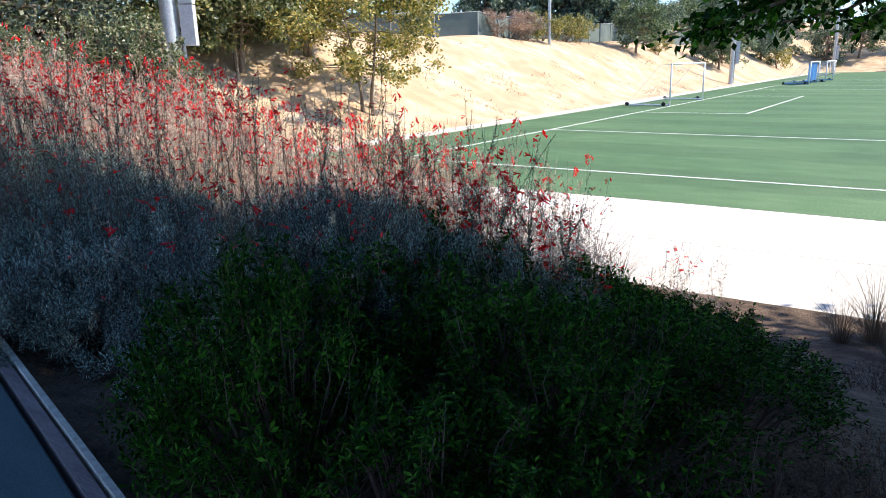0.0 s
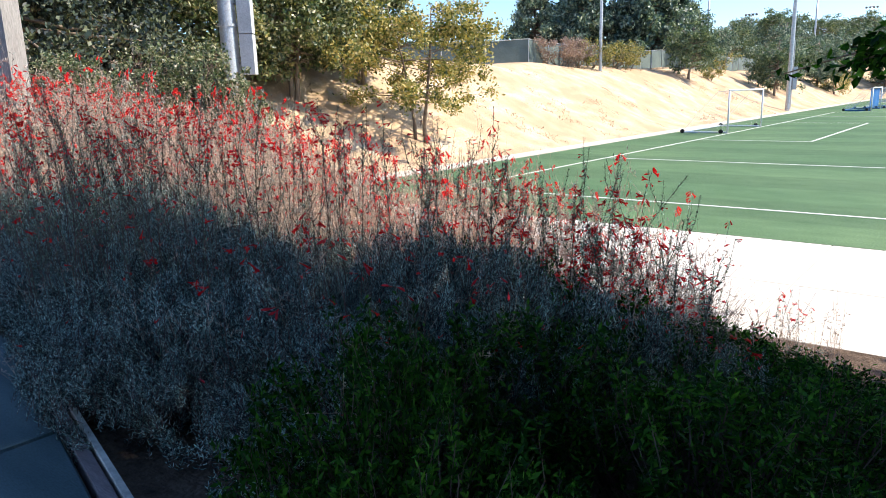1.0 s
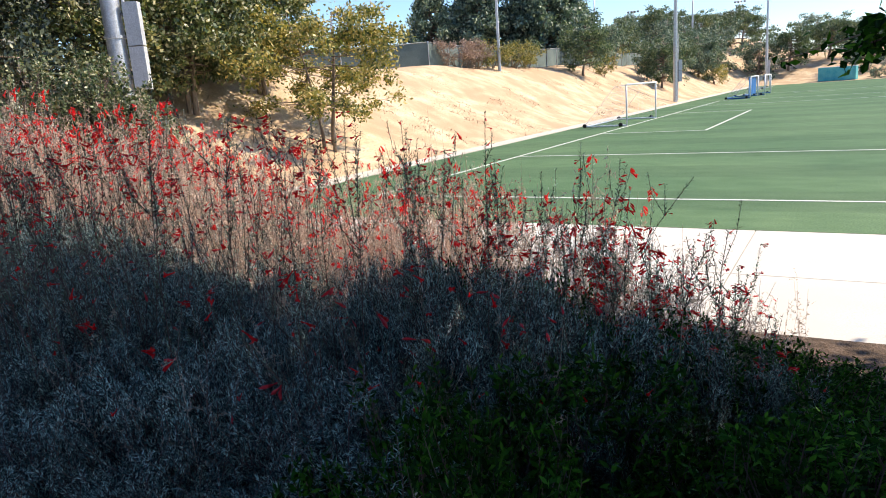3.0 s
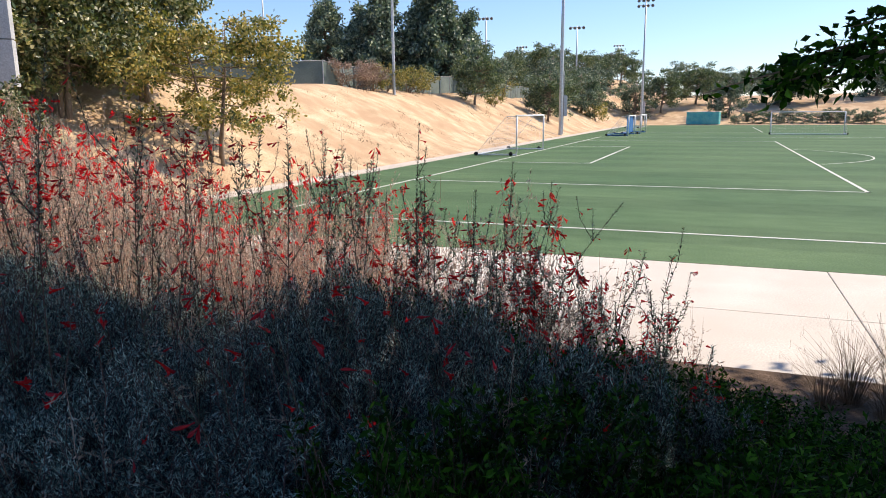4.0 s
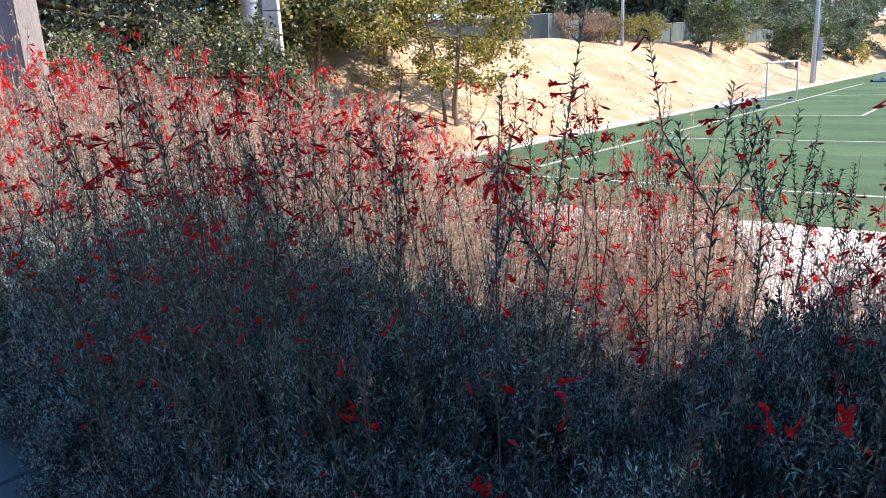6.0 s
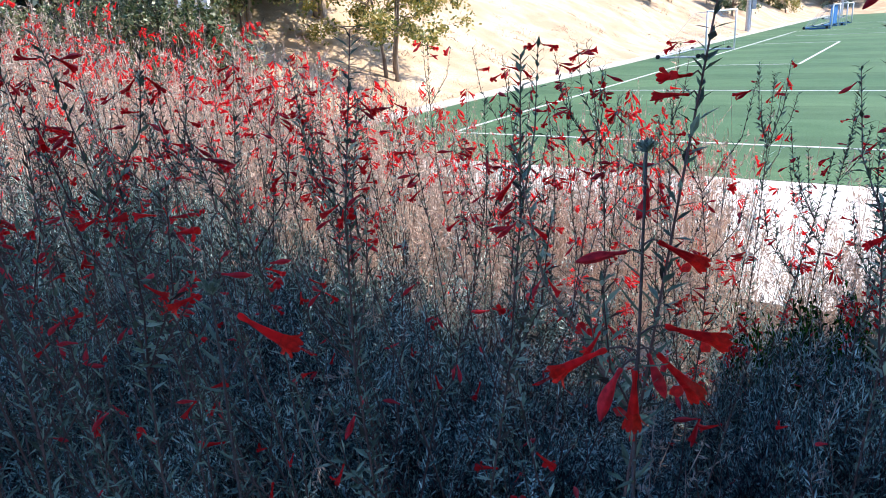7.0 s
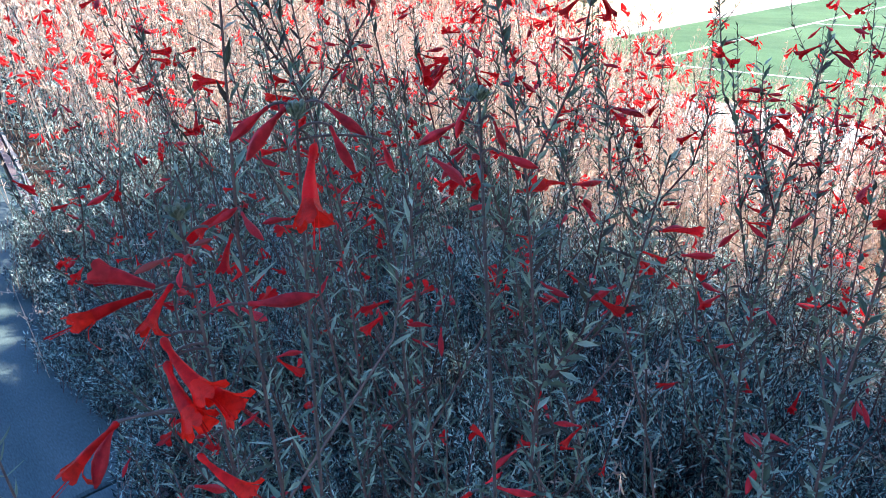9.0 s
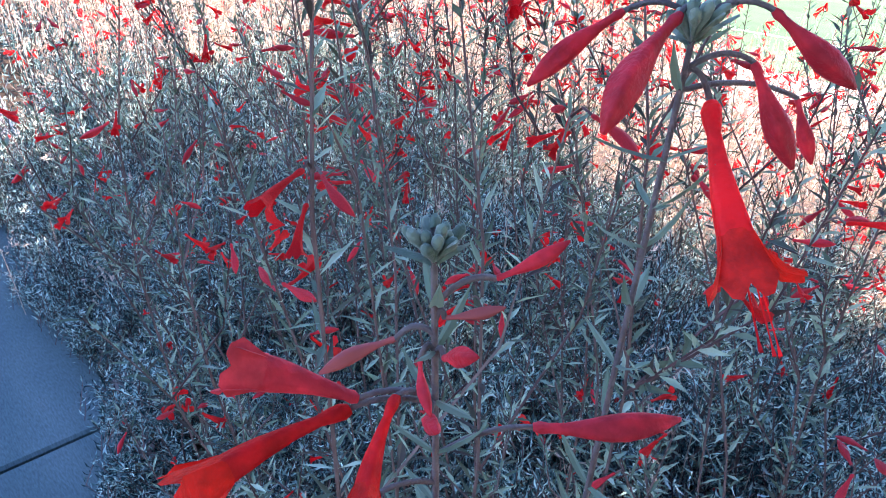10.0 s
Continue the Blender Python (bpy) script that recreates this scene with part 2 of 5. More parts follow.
# ---- mesh helpers ----
class Geo:
    """Gathers vertices and faces of one mesh."""

    def __init__(self):
        self.v, self.f = [], []

    def add(self, verts, faces):
        k = len(self.v)
        self.v.extend(verts)
        self.f.extend([tuple(i + k for i in f) for f in faces])

    def box(self, x0, x1, y0, y1, z0, z1):
        self.add([(x, y, z) for z in (z0, z1) for y in (y0, y1) for x in (x0, x1)],
                 [(0, 2, 3, 1), (4, 5, 7, 6), (0, 1, 5, 4), (2, 6, 7, 3), (0, 4, 6, 2), (1, 3, 7, 5)])

    def tube(self, pts, radii, sides=6, caps=True):
        pts = [Vector(p) for p in pts]
        if isinstance(radii, (int, float)):
            radii = [radii] * len(pts)
        rings = []
        up = Vector((0.13, 0.21, 1.0))
        for i, p in enumerate(pts):
            d = (pts[min(i + 1, len(pts) - 1)] - pts[max(i - 1, 0)])
            d = d.normalized() if d.length > 1e-9 else Vector((0, 0, 1))
            a = d.cross(up)
            a = a.normalized() if a.length > 1e-3 else d.cross(Vector((1, 0, 0))).normalized()
            c = d.cross(a)
            rings.append([tuple(p + radii[i] * (math.cos(6.2832 * k / sides) * a + math.sin(6.2832 * k / sides) * c)) for k in range(sides)])
        faces = [(i * sides + k, i * sides + (k + 1) % sides, (i + 1) * sides + (k + 1) % sides, (i + 1) * sides + k)
                 for i in range(len(pts) - 1) for k in range(sides)]
        if caps and sides > 2:
            faces += [tuple(range(sides))[::-1], tuple((len(pts) - 1) * sides + k for k in range(sides))]
        self.add([v for r in rings for v in r], faces)

    def leaf(self, base, d, side, length, width, fold=0.25):
        """A folded, pointed blade: four triangles."""
        up = side.cross(d)
        mid = base + d * length * 0.45
        tip = base + d * length
        lift = up * (width * fold)
        self.add([tuple(base), tuple(mid + side * width * 0.5 + lift), tuple(tip), tuple(mid - side * width * 0.5 + lift), tuple(mid)],
                 [(0, 1, 4), (4, 1, 2), (0, 4, 3), (4, 2, 3)])

    def blade(self, base, d, side, length, width, fold=0.0):
        """A flat diamond, for leaves that are seen small."""
        mid = base + d * length * 0.5
        self.add([tuple(base), tuple(mid + side * width * 0.5), tuple(base + d * length), tuple(mid - side * width * 0.5)], [(0, 1, 2, 3)])

    def bent(self, base, d, up, side, length, width):
        """A narrow leaf that curls up towards its tip."""
        mid = base + d * length * 0.5
        tip = mid + (d + up * 0.9).normalized() * length * 0.5
        self.add([tuple(base), tuple(mid + side * width * 0.5), tuple(tip), tuple(mid - side * width * 0.5)], [(0, 1, 3), (1, 2, 3)])

    def mesh(self, name, material, smooth=False):
        me = bpy.data.meshes.new(name)
        me.from_pydata(self.v, [], self.f)
        me.materials.append(material)
        if smooth:
            me.polygons.foreach_set("use_smooth", [True] * len(me.polygons))
        me.update()
        return me


def thing(name, label, category, group="", kind="", at=None):
    ob = new(name)
    ob.empty_display_size = 0.2
    if at is not None:
        ob.matrix_basis = at
    return tagged(ob, label, category, group, kind)


def part(name, geo, material, parent, label="", smooth=False):
    me = geo if isinstance(geo, bpy.types.Mesh) else geo.mesh(name, material, smooth)
    ob = new(name, me)
    ob.parent = parent
    return tagged(ob, label)


def solid(name, geo, material, label, category="", kind="structure", smooth=False):
    return tagged(new(name, geo.mesh(name, material, smooth)), label, category, "", kind)


def unit(rng, flat=1.0):
    while True:
        v = Vector((rng.uniform(-1, 1), rng.uniform(-1, 1), rng.uniform(-1, 1) * flat))
        if 0.05 < v.length < 1:
            return v.normalized()


def sidewise(d, rng):
    s = d.cross(unit(rng))
    return s.normalized() if s.length > 1e-3 else Vector((1, 0, 0))


def smooth01(a, b, x):
    t = min(1.0, max(0.0, (x - a) / (b - a)))
    return t * t * (3 - 2 * t)


# ---- the lie of the land ----
WALK_Z = 1.5          # upper walkway over the playing field
NEAR_Y, TURF_Y = -8.55, -3.15   # lower concrete walk, from the bed to the turf
TURF_X, KERB_X = -3.4, -4.45    # turf's end and the kerb strip beside it


def walk_edge(x):
    """The bed's edge along the upper walkway."""
    return -15.02 - (0.235 if x > 8 else 0.12) * (x - 8)


def land(x, y):
    e = walk_edge(max(-6.0, min(40.0, x)))
    if y <= e:
        bank = WALK_Z - 0.06
    else:
        s = (y - e) / (NEAR_Y - 0.3 - e)
        bank = (WALK_Z - 0.05) * (1 - smooth01(0.08, 1.0, s)) - 0.04
        bank += 0.62 * smooth01(8.6, 3.0, x) * smooth01(0.02, 0.3, s) * smooth01(1.0, 0.55, s)
        bank = max(bank, -0.06)
    u = KERB_X - x
    hill = 0.0
    if u > 0:
        rise = 4.75 * (0.55 * smooth01(0, 11.0, u) + 0.45 * min(1.0, u / 11.0))
        hill = rise + 0.02 * max(0, u - 11)
        hill += 0.22 * noise.noise(Vector((x * 0.22, y * 0.22, 0))) * min(1, u / 2)
    far = 0.0
    if y > 125:
        far = 7.0 * smooth01(128, 175, y) + 2.0 * noise.noise(Vector((x * 0.02, y * 0.02, 3)))* smooth01(128, 175, y)
    return max(bank if y < 0 else -0.06, -0.06) * (1 if u <= 0 else max(0.0, 1 - u / 4.0)) + hill + far - 0.02


def axis(stops):
    out = []
    for a, b, n in stops:
        out += [a + (b - a) * i / n for i in range(n)]
    return out + [stops[-1][1]]


def grid(xs, ys, height):
    g = Geo()
    g.v = [(x, y, height(x, y)) for y in ys for x in xs]
    w = len(xs)
    g.f = [(j * w + i, j * w + i + 1, (j + 1) * w + i + 1, (j + 1) * w + i) for j in range(len(ys) - 1) for i in range(w - 1)]
    return g


ground = solid("ground", grid(axis([(-1500, -60, 12), (-60, -20, 20), (-20, -2, 40), (-2, 30, 32), (30, 120, 12), (120, 1500, 10)]),
                              axis([(-1500, -60, 8), (-60, -17, 20), (-17, -2, 40), (-2, 60, 80), (60, 125, 30), (125, 200, 25), (200, 2500, 12)]), land),
               M_DRY, "dry straw-coloured grass on a sloping bank", "ground", smooth=True)


def sheared(xs, n, low, high, height):
    """A strip of ground between two edges that follow x."""
    g = Geo()
    for k in range(n + 1):
        for x in xs:
            y = low(x) + (high(x) - low(x)) * k / n
            g.v.append((x, y, height(x, y)))
    w = len(xs)
    g.f = [(j * w + i, j * w + i + 1, (j + 1) * w + i + 1, (j + 1) * w + i) for j in range(n) for i in range(w - 1)]
    return g


solid("bed_soil", sheared(axis([(-4.2, 40, 150)]), 44, lambda x: walk_edge(x) - 0.02, lambda x: NEAR_Y - 0.02,
                          lambda x, y: land(x, y) + 0.07 + 0.03 * noise.noise(Vector((x * 2, y * 2, 1)))),
      M_SOIL, "dark bark mulch and soil of the planted bed", "soil", smooth=True)
# out of view: dark ground added to cut warm light bounced onto the bed
solid("rear_soil", sheared(axis([(-14, 40, 60)]), 30, lambda x: walk_edge(x) - 22.0, lambda x: walk_edge(x) - 2.62,
                           lambda x, y: land(x, y) + 0.05 + 0.03 * noise.noise(Vector((x * 2, y * 2, 1)))),
      M_SOIL, "unseen dark ground added behind the footpath to cut bounced light", "soil", smooth=True)

# playing field and its lines
FAR_Y, FAR_X = 122.0, 75.0
turf = Geo()
turf.box(TURF_X, FAR_X, TURF_Y, FAR_Y, -0.3, 0.0)
solid("field_turf", turf, M_TURF, "green synthetic turf of a playing field", "turf")


def field_line(x0, y0, x1, y1, w=0.12):
    g = Geo()
    d = Vector((x1 - x0, y1 - y0, 0))
    n = Vector((-d.y, d.x, 0)).normalized() * w / 2
    k = d.normalized() * w / 2
    p, q = Vector((x0, y0, 0.004)) - k, Vector((x1, y1, 0.004)) + k
    lo = [p - n, q - n, q + n, p + n]
    g.add([tuple(v) for v in lo] + [(v.x, v.y, 0.010) for v in lo], [(4, 5, 6, 7), (0, 1, 5, 4), (1, 2, 6, 5), (2, 3, 7, 6), (3, 0, 4, 7)])
    solid("field_line", g, M_LINE, "white line inlaid in the turf", "field line")


PA, GA = 10.07, 21.07
for seg in [(0, 0, 70, 0), (0, 0, 0, 60), (0, PA, 16.5, PA), (16.5, PA, 16.5, PA + 40.3), (0, PA + 40.3, 16.5, PA + 40.3),
            (0, GA, 5.5, GA), (5.5, GA, 5.5, GA + 18.3), (0, GA + 18.3, 5.5, GA + 18.3), (0, 60.4, 70, 60.4),
            (17, 77.6, 17, 103), (0, 77.6, 17, 77.6), (6, 74, 10, 74), (0, 66, 0, 118)]:
    field_line(*seg)
arc = Geo()
cx, cy = 11.0, PA + 20.15
n = 24
ring = [math.acos(5.5 / 9.15) * (2 * i / n - 1) for i in range(n + 1)]
for a, b in zip(ring, ring[1:]):
    p = [(cx + r * math.cos(t), cy + r * math.sin(t), 0.009) for t in (a, b) for r in (9.1, 9.2)]
    arc.add(p, [(0, 1, 3, 2)])
solid("field_line", arc, M_LINE, "white penalty arc inlaid in the turf", "field line")

# kerb strip between turf and hill
k = Geo()
k.box(KERB_X, TURF_X - 0.02, TURF_Y - 5.4, 125, -0.3, 0.03)
solid("kerb", k, M_KERB, "pale concrete strip along the turf", "kerb")


def slab(name, x0, x1, y0, y1, z, material, parent, depth=0.12, gap=0.006, follow=None):
    """A concrete panel with eased edges."""
    g = Geo()
    x0, x1, y0, y1 = x0 + gap, x1 - gap, y0 + gap, y1 - gap
    e = 0.008
    def ys(x, y):
        return y + follow(x) if follow else y
    r0 = [(x0, y0), (x1, y0), (x1, y1), (x0, y1)]
    r1 = [(x0 + e, y0 + e), (x1 - e, y0 + e), (x1 - e, y1 - e), (x0 + e, y1 - e)]
    g.add([(x, ys(x, y), z - depth) for x, y in r0] + [(x, ys(x, y), z - e) for x, y in r0] + [(x, ys(x, y), z) for x, y in r1],
          [(8, 9, 10, 11)] + [(i, (i + 1) % 4, 4 + (i + 1) % 4, 4 + i) for i in range(4)] + [(4 + i, 4 + (i + 1) % 4, 8 + (i + 1) % 4, 8 + i) for i in range(4)])
    return part(name, g, material, parent)


low_walk = Geo()
low_walk.box(KERB_X + 0.02, 60, NEAR_Y, TURF_Y - 0.02, -0.4, -0.10)
low_walk = solid("pavement", low_walk, M_EDGE, "wide pale concrete walk beside the turf", "pavement")
xs = [10.55 + 3.05 * i for i in range(-4, 12)]
xs = [KERB_X + 0.03, -1.65] + xs
for a, b in zip(xs, xs[1:]):
    for c, d in ((NEAR_Y, -6.2), (-6.2, TURF_Y - 0.02)):
        slab("slab", a, b, c, d, 0.0, M_CONC, low_walk)

UPX = [-15.4 + 1.8 * i for i in range(25)]


def ribbon(y0, y1, z0, z1, xs):
    """A long bar that follows the edge of the footpath."""
    g = Geo()
    n = len(xs)
    g.v = [(x, walk_edge(x) + y, z) for x in xs for y, z in ((y0, z0), (y1, z0), (y1, z1), (y0, z1))]
    g.f = [(i * 4 + k, i * 4 + (k + 1) % 4, i * 4 + 4 + (k + 1) % 4, i * 4 + 4 + k) for i in range(n - 1) for k in range(4)]
    g.f += [(3, 2, 1, 0), tuple((n - 1) * 4 + k for k in range(4))]
    return g


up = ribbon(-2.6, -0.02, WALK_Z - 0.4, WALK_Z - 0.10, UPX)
up = solid("walkway", up, M_EDGE, "concrete footpath beside the bed, coloured dark teal for shade", "footpath")
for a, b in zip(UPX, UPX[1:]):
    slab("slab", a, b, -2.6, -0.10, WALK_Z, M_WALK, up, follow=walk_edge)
solid("edging_board", ribbon(-0.085, -0.04, WALK_Z - 0.12, WALK_Z + 0.008, UPX), M_EDGE, "weathered edging board between footpath and bed", "edging")
# pale strip added as the highlight along the board's top
solid("edging_strip", ribbon(-0.026, -0.004, WALK_Z - 0.12, WALK_Z + 0.022, UPX), M_KERB, "thin pale strip standing in for the highlight on the edging board", "edging")


# ---- light poles ----
def light_pole(x, y, z, height, radius, box_z=None, heads=True, lean=0.0, side=-1):
    ob = thing("light_pole", "tall galvanised steel sports light pole", "light pole", "sports light poles", at=pose(x, y, z, 0, lean, 0))
    g = Geo()
    g.tube([(0, 0, -0.6), (0, 0, 0.0), (0, 0, height * 0.5), (0, 0, height)], [radius, radius, radius * 0.8, radius * 0.5], 16)
    part("pole", g, M_STEEL, ob, smooth=True)
    for zc in (2.1, 4.6):
        g = Geo()
        g.tube([(0, 0, zc), (0, 0, zc + 0.08)], radius * 1.06, 16)
        part("band", g, M_STEEL, ob)
    if box_z:
        ux, uy = Vector((0.80, 0.60, 0)), Vector((-0.60, 0.80, 0))
        for zb, hb in ((box_z, 1.15), (box_z + 1.18, 1.15)):
            g = Geo()
            g.box(-0.2, 0.2, -0.16, 0.16, 0, hb)
            g.v = [tuple(ux * (vx + radius + 0.27) + uy * vy + Vector((0, 0, vz + zb))) for vx, vy, vz in g.v]
            part("enclosure", g, M_GREYPAINT, ob, "grey steel electrical enclosure")
        g = Geo()
        g.tube([ux * (radius + 0.07) + Vector((0, 0, 0.2)), ux * (radius + 0.07) + Vector((0, 0, box_z + 5))], 0.045, 8)
        part("conduit", g, M_GREYPAINT, ob)
        for zb in (box_z + 0.3, box_z + 2.0):
            g = Geo()
            g.box(-0.05, 0.25, -0.05, 0.05, zb, zb + 0.06)
            g.v = [tuple(ux * (vx + radius) + uy * vy + Vector((0, 0, vz))) for vx, vy, vz in g.v]
            part("bracket", g, M_DARKSTEEL, ob)
    if heads:
        for zc in ((height - 0.3, height - 1.3) if radius > 0.22 else (height - 0.3,)):
            g = Geo()
            g.tube([(-1.5, 0.05, zc), (1.5, -0.05, zc)], 0.06, 6)
            part("crossarm", g, M_STEEL, ob)
            for i in range(4):
                g = Geo()
                c = -1.3 + i * 0.87
                g.tube([(c, -0.1, zc + 0.05), (c, -0.35, zc - 0.12), (c, -0.5, zc - 0.25)], [0.12, 0.26, 0.30], 10)
                part("floodlight", g, M_DARKSTEEL, ob)
    return ob


light_pole(-5.7, -3.7, land(-5.7, -3.7), 20, 0.28, 3.5 - land(-5.7, -3.7), True)
light_pole(-5.05, 63.7, 0.0, 24, 0.23, 2.2, True)
light_pole(-2.4, 128, 0.0, 24, 0.24, 2.2, True)
light_pole(-13.9, 37.9, land(-13.9, 37.9), 16, 0.13, None, True)
for px, py, top in ((-32.8, 121.8, 21.6), (-40.0, 177.0, 20.8), (-15.2, 126.2, 19.4), (-72.0, 102.0, 30.0), (-18.0, 210.0, 23.0)):
    light_pole(px, py, land(px, py), top - land(px, py), 0.2, None, True)


# ---- goals ----
def goal(x, y, turn, width=7.32, height=2.44, depth=1.9, material=None, label="white full-size football goal with a net", wheels=True, base=None, thick=0.055, sheet=False):
    material = material or M_WHITE
    ob = thing("football_goal", label, "goal", "football goals", at=pose(x, y, 0.0, 0, 0, turn))
    r, w = thick, width / 2
    base = base or material
    for s in (-1, 1):
        g = Geo()
        g.tube([(0, s * w, 0.0), (0, s * w, height)], r, 10)
        part("post", g, material, ob, smooth=True)
        g = Geo()
        g.tube([(0, s * w, 0.07), (-depth, s * w, 0.07)], r * 0.9, 8)
        part("base_rail", g, base, ob)
        g = Geo()
        g.tube([(0, s * w, height), (-0.7, s * w, height - 0.05), (-depth, s * w, 0.1)], r * 0.2, 6)
        part("back_stay", g, material, ob)
        if wheels:
            for xx in (-0.35, -depth + 0.05):
                g = Geo()
                g.tube([(xx, s * (w + 0.07), 0.13), (xx, s * (w + 0.15), 0.13)], 0.125, 14)
                part("wheel", g, M_RUBBER, ob, "black rubber transport wheel")
    g = Geo()
    g.tube([(0, -w - r, height), (0, w + r, height)], r, 10)
    part("crossbar", g, material, ob, smooth=True)
    g = Geo()
    g.tube([(-depth, -w, 0.07), (-depth, w, 0.07)], r * 0.9, 8)
    part("back_bar", g, base, ob)
    if sheet:
        g = Geo()
        v, n = [], 24
        for i in range(n + 1):
            fold = -0.16 - 0.05 * math.sin(i * 1.9)
            for dx in (0.0, -0.012):
                v += [(fold + dx, -w + 0.1 + (width - 0.2) * i / n, zz) for zz in (0.35 + 0.05 * math.sin(i * 1.3), height - 0.12)]
        g.add(v, [f for i in range(n) for f in ((i * 4, i * 4 + 4, i * 4 + 5, i * 4 + 1), (i * 4 + 3, i * 4 + 7, i * 4 + 6, i * 4 + 2), (i * 4 + 1, i * 4 + 5, i * 4 + 7, i * 4 + 3), (i * 4 + 2, i * 4 + 6, i * 4 + 4, i * 4))])
        part("back_sheet", g, M_BLUE, ob, "blue sheet hung across the goal")
    g = Geo()
    n = 26
    cord = 0.0028
    for i in range(n + 1):
        yy = -w + width * i / n
        g.tube([(-0.02, yy, height), (-0.7, yy, height - 0.06), (-depth, yy, 0.1)], cord, 3, False)
    for i in range(12):
        t = i / 11
        a = (-0.02 - 0.68 * min(1, t * 4), height - 0.06 * min(1, t * 4)) if t < 0.25 else (-0.7 - (depth - 0.7) * (t - 0.25) / 0.75, (height - 0.06) * (1 - (t - 0.25) / 0.75) + 0.1 * (t - 0.25) / 0.75)
        g.tube([(a[0], -w, a[1]), (a[0], w, a[1])], cord, 3, False)
    for s in (-1, 1):
        for i in range(9):
            xx = -depth * i / 9
            top = height if xx > -0.7 else (height - 0.06) * (1 - (-xx - 0.7) / (depth - 0.7))
            g.tube([(xx, s * w, 0.1), (xx, s * w, top)], cord, 3, False)
        for i in range(8):
            zz = 0.15 + height * i / 8
            xe = -depth if zz < 0.2 else -0.7 - (depth - 0.7) * (1 - zz / height)
            g.tube([(0, s * w, zz), (xe, s * w, zz)], cord, 3, False)
    part("net", g, M_NET, ob, "fine white cord net")
    return ob


# crossbar at 2.5 m, over the standard 2.44, to fit the camera's view
goal(-0.02, PA + 20.0, 0, height=2.5, depth=2.7)
goal(21.0, 70.6, 90, label="white football goal standing across the far field")
goal(2.6, 66.5, 0, 6.4, 2.2, 2.4, M_WHITE, "white football goal with blue base and blue sheet", True, M_BLUE, 0.065, True)
goal(0.3, 103, 0, 6.4, 2.1, 2.4, M_WHITE, "white football goal far along the goal line")
goal(3.2, 74, 0, 6.4, 2.2, 2.2, M_WHITE, "white football goal with a blue base, farther along", True, M_BLUE, 0.065)

# far container, shelters and low wall
c = thing("storage_container", "teal blue storage container beside the field", "container", at=pose(9.2, 130.5, 0.0, 0, 0, -8))
g = Geo()
g.box(-3.0, 3.0, -1.2, 1.2, 0, 2.35)
part("body", g, M_TEAL, c)
for i in range(20):
    g = Geo()
    g.box(-2.9 + i * 0.3, -2.75 + i * 0.3, -1.24, -1.2, 0.12, 2.25)
    part("rib", g, M_TEAL, c)
g = Geo()
g.box(-3.05, 3.05, -1.25, 1.25, 2.352, 2.45)
part("roof", g, M_WHITE, c)
for sx, sy, w, ang in ((46.0, 118.0, 9.0, -25), (58.0, 112.0, 12.0, -25)):
    c = thing("dugout", "dark low shelter with a flat grey roof", "shelter", "field shelters", at=pose(sx, sy, 0, 0, 0, ang))
    g = Geo()
    g.box(-w / 2, w / 2, 0.9, 1.1, 0, 2.2)
    part("back_wall", g, M_DARKWALL, c)
    g = Geo()
    g.box(-w / 2 - 0.3, w / 2 + 0.3, -1.3, 1.3, 2.25, 2.42)
    part("roof", g, M_ROOF, c)
    for i in range(5):
        g = Geo()
        g.box(-w / 2 + i * w / 4 - 0.06, -w / 2 + i * w / 4 + 0.06, -1.1, -0.98, 0, 2.25)
        part("post", g, M_DARKSTEEL, c)
    g = Geo()
    g.box(-w / 2, w / 2, -0.1, 0.3, 0.42, 0.48)
    part("bench", g, M_STEEL, c)


post = thing("post", "tall plain grey square post among the flowers", "post", at=pose(3.4, -13.14, land(3.4, -13.14), 0, 0, 24))
g = Geo()
g.box(-0.13, 0.13, -0.13, 0.13, -0.3, 4.1)
part("shaft", g, M_POST, post)
g = Geo()
g.box(-0.15, 0.15, -0.15, 0.15, 4.1, 4.16)
part("cap", g, M_STEEL, post)
g = Geo()
g.box(-0.19, 0.19, -0.19, 0.19, 0.0, 0.12)
part("footing", g, M_KERB, post)


# ---- fence on the hill ----
def fence(points, height):
    ob = thing("fence", "grey fabric-covered chain link fence on the hilltop", "fence")
    for (x0, y0), (x1, y1) in zip(points, points[1:]):
        n = max(1, round(math.hypot(x1 - x0, y1 - y0) / 3))
        for i in range(n):
            xa, ya = x0 + (x1 - x0) * i / n, y0 + (y1 - y0) * i / n
            xb, yb = x0 + (x1 - x0) * (i + 1) / n, y0 + (y1 - y0) * (i + 1) / n
            za, zb = land(xa, ya), land(xb, yb)
            g = Geo()
            g.tube([(xa, ya, za - 0.2), (xa, ya, za + height + 0.06)], 0.04, 8)
            part("post", g, M_STEEL, ob)
            g = Geo()
            g.tube([(xa, ya, za + height), (xb, yb, zb + height)], 0.025, 6)
            part("top_rail", g, M_STEEL, ob)
            g = Geo()
            d = Vector((ya - yb, xb - xa, 0)).normalized() * 0.006
            o = d * 6
            lo = [Vector((xa, ya, za + 0.06)), Vector((xb, yb, zb + 0.06)), Vector((xb, yb, zb + height - 0.03)), Vector((xa, ya, za + height - 0.03))]
            g.add([tuple(v + o + d) for v in lo] + [tuple(v + o - d) for v in lo], [(0, 1, 2, 3), (7, 6, 5, 4), (0, 4, 5, 1), (2, 6, 7, 3), (0, 3, 7, 4), (1, 5, 6, 2)])
            part("panel", g, M_FENCE, ob)


fence([(-24, 24), (-16.6, 31), (-16.4, 52), (-17, 96)], 1.85)


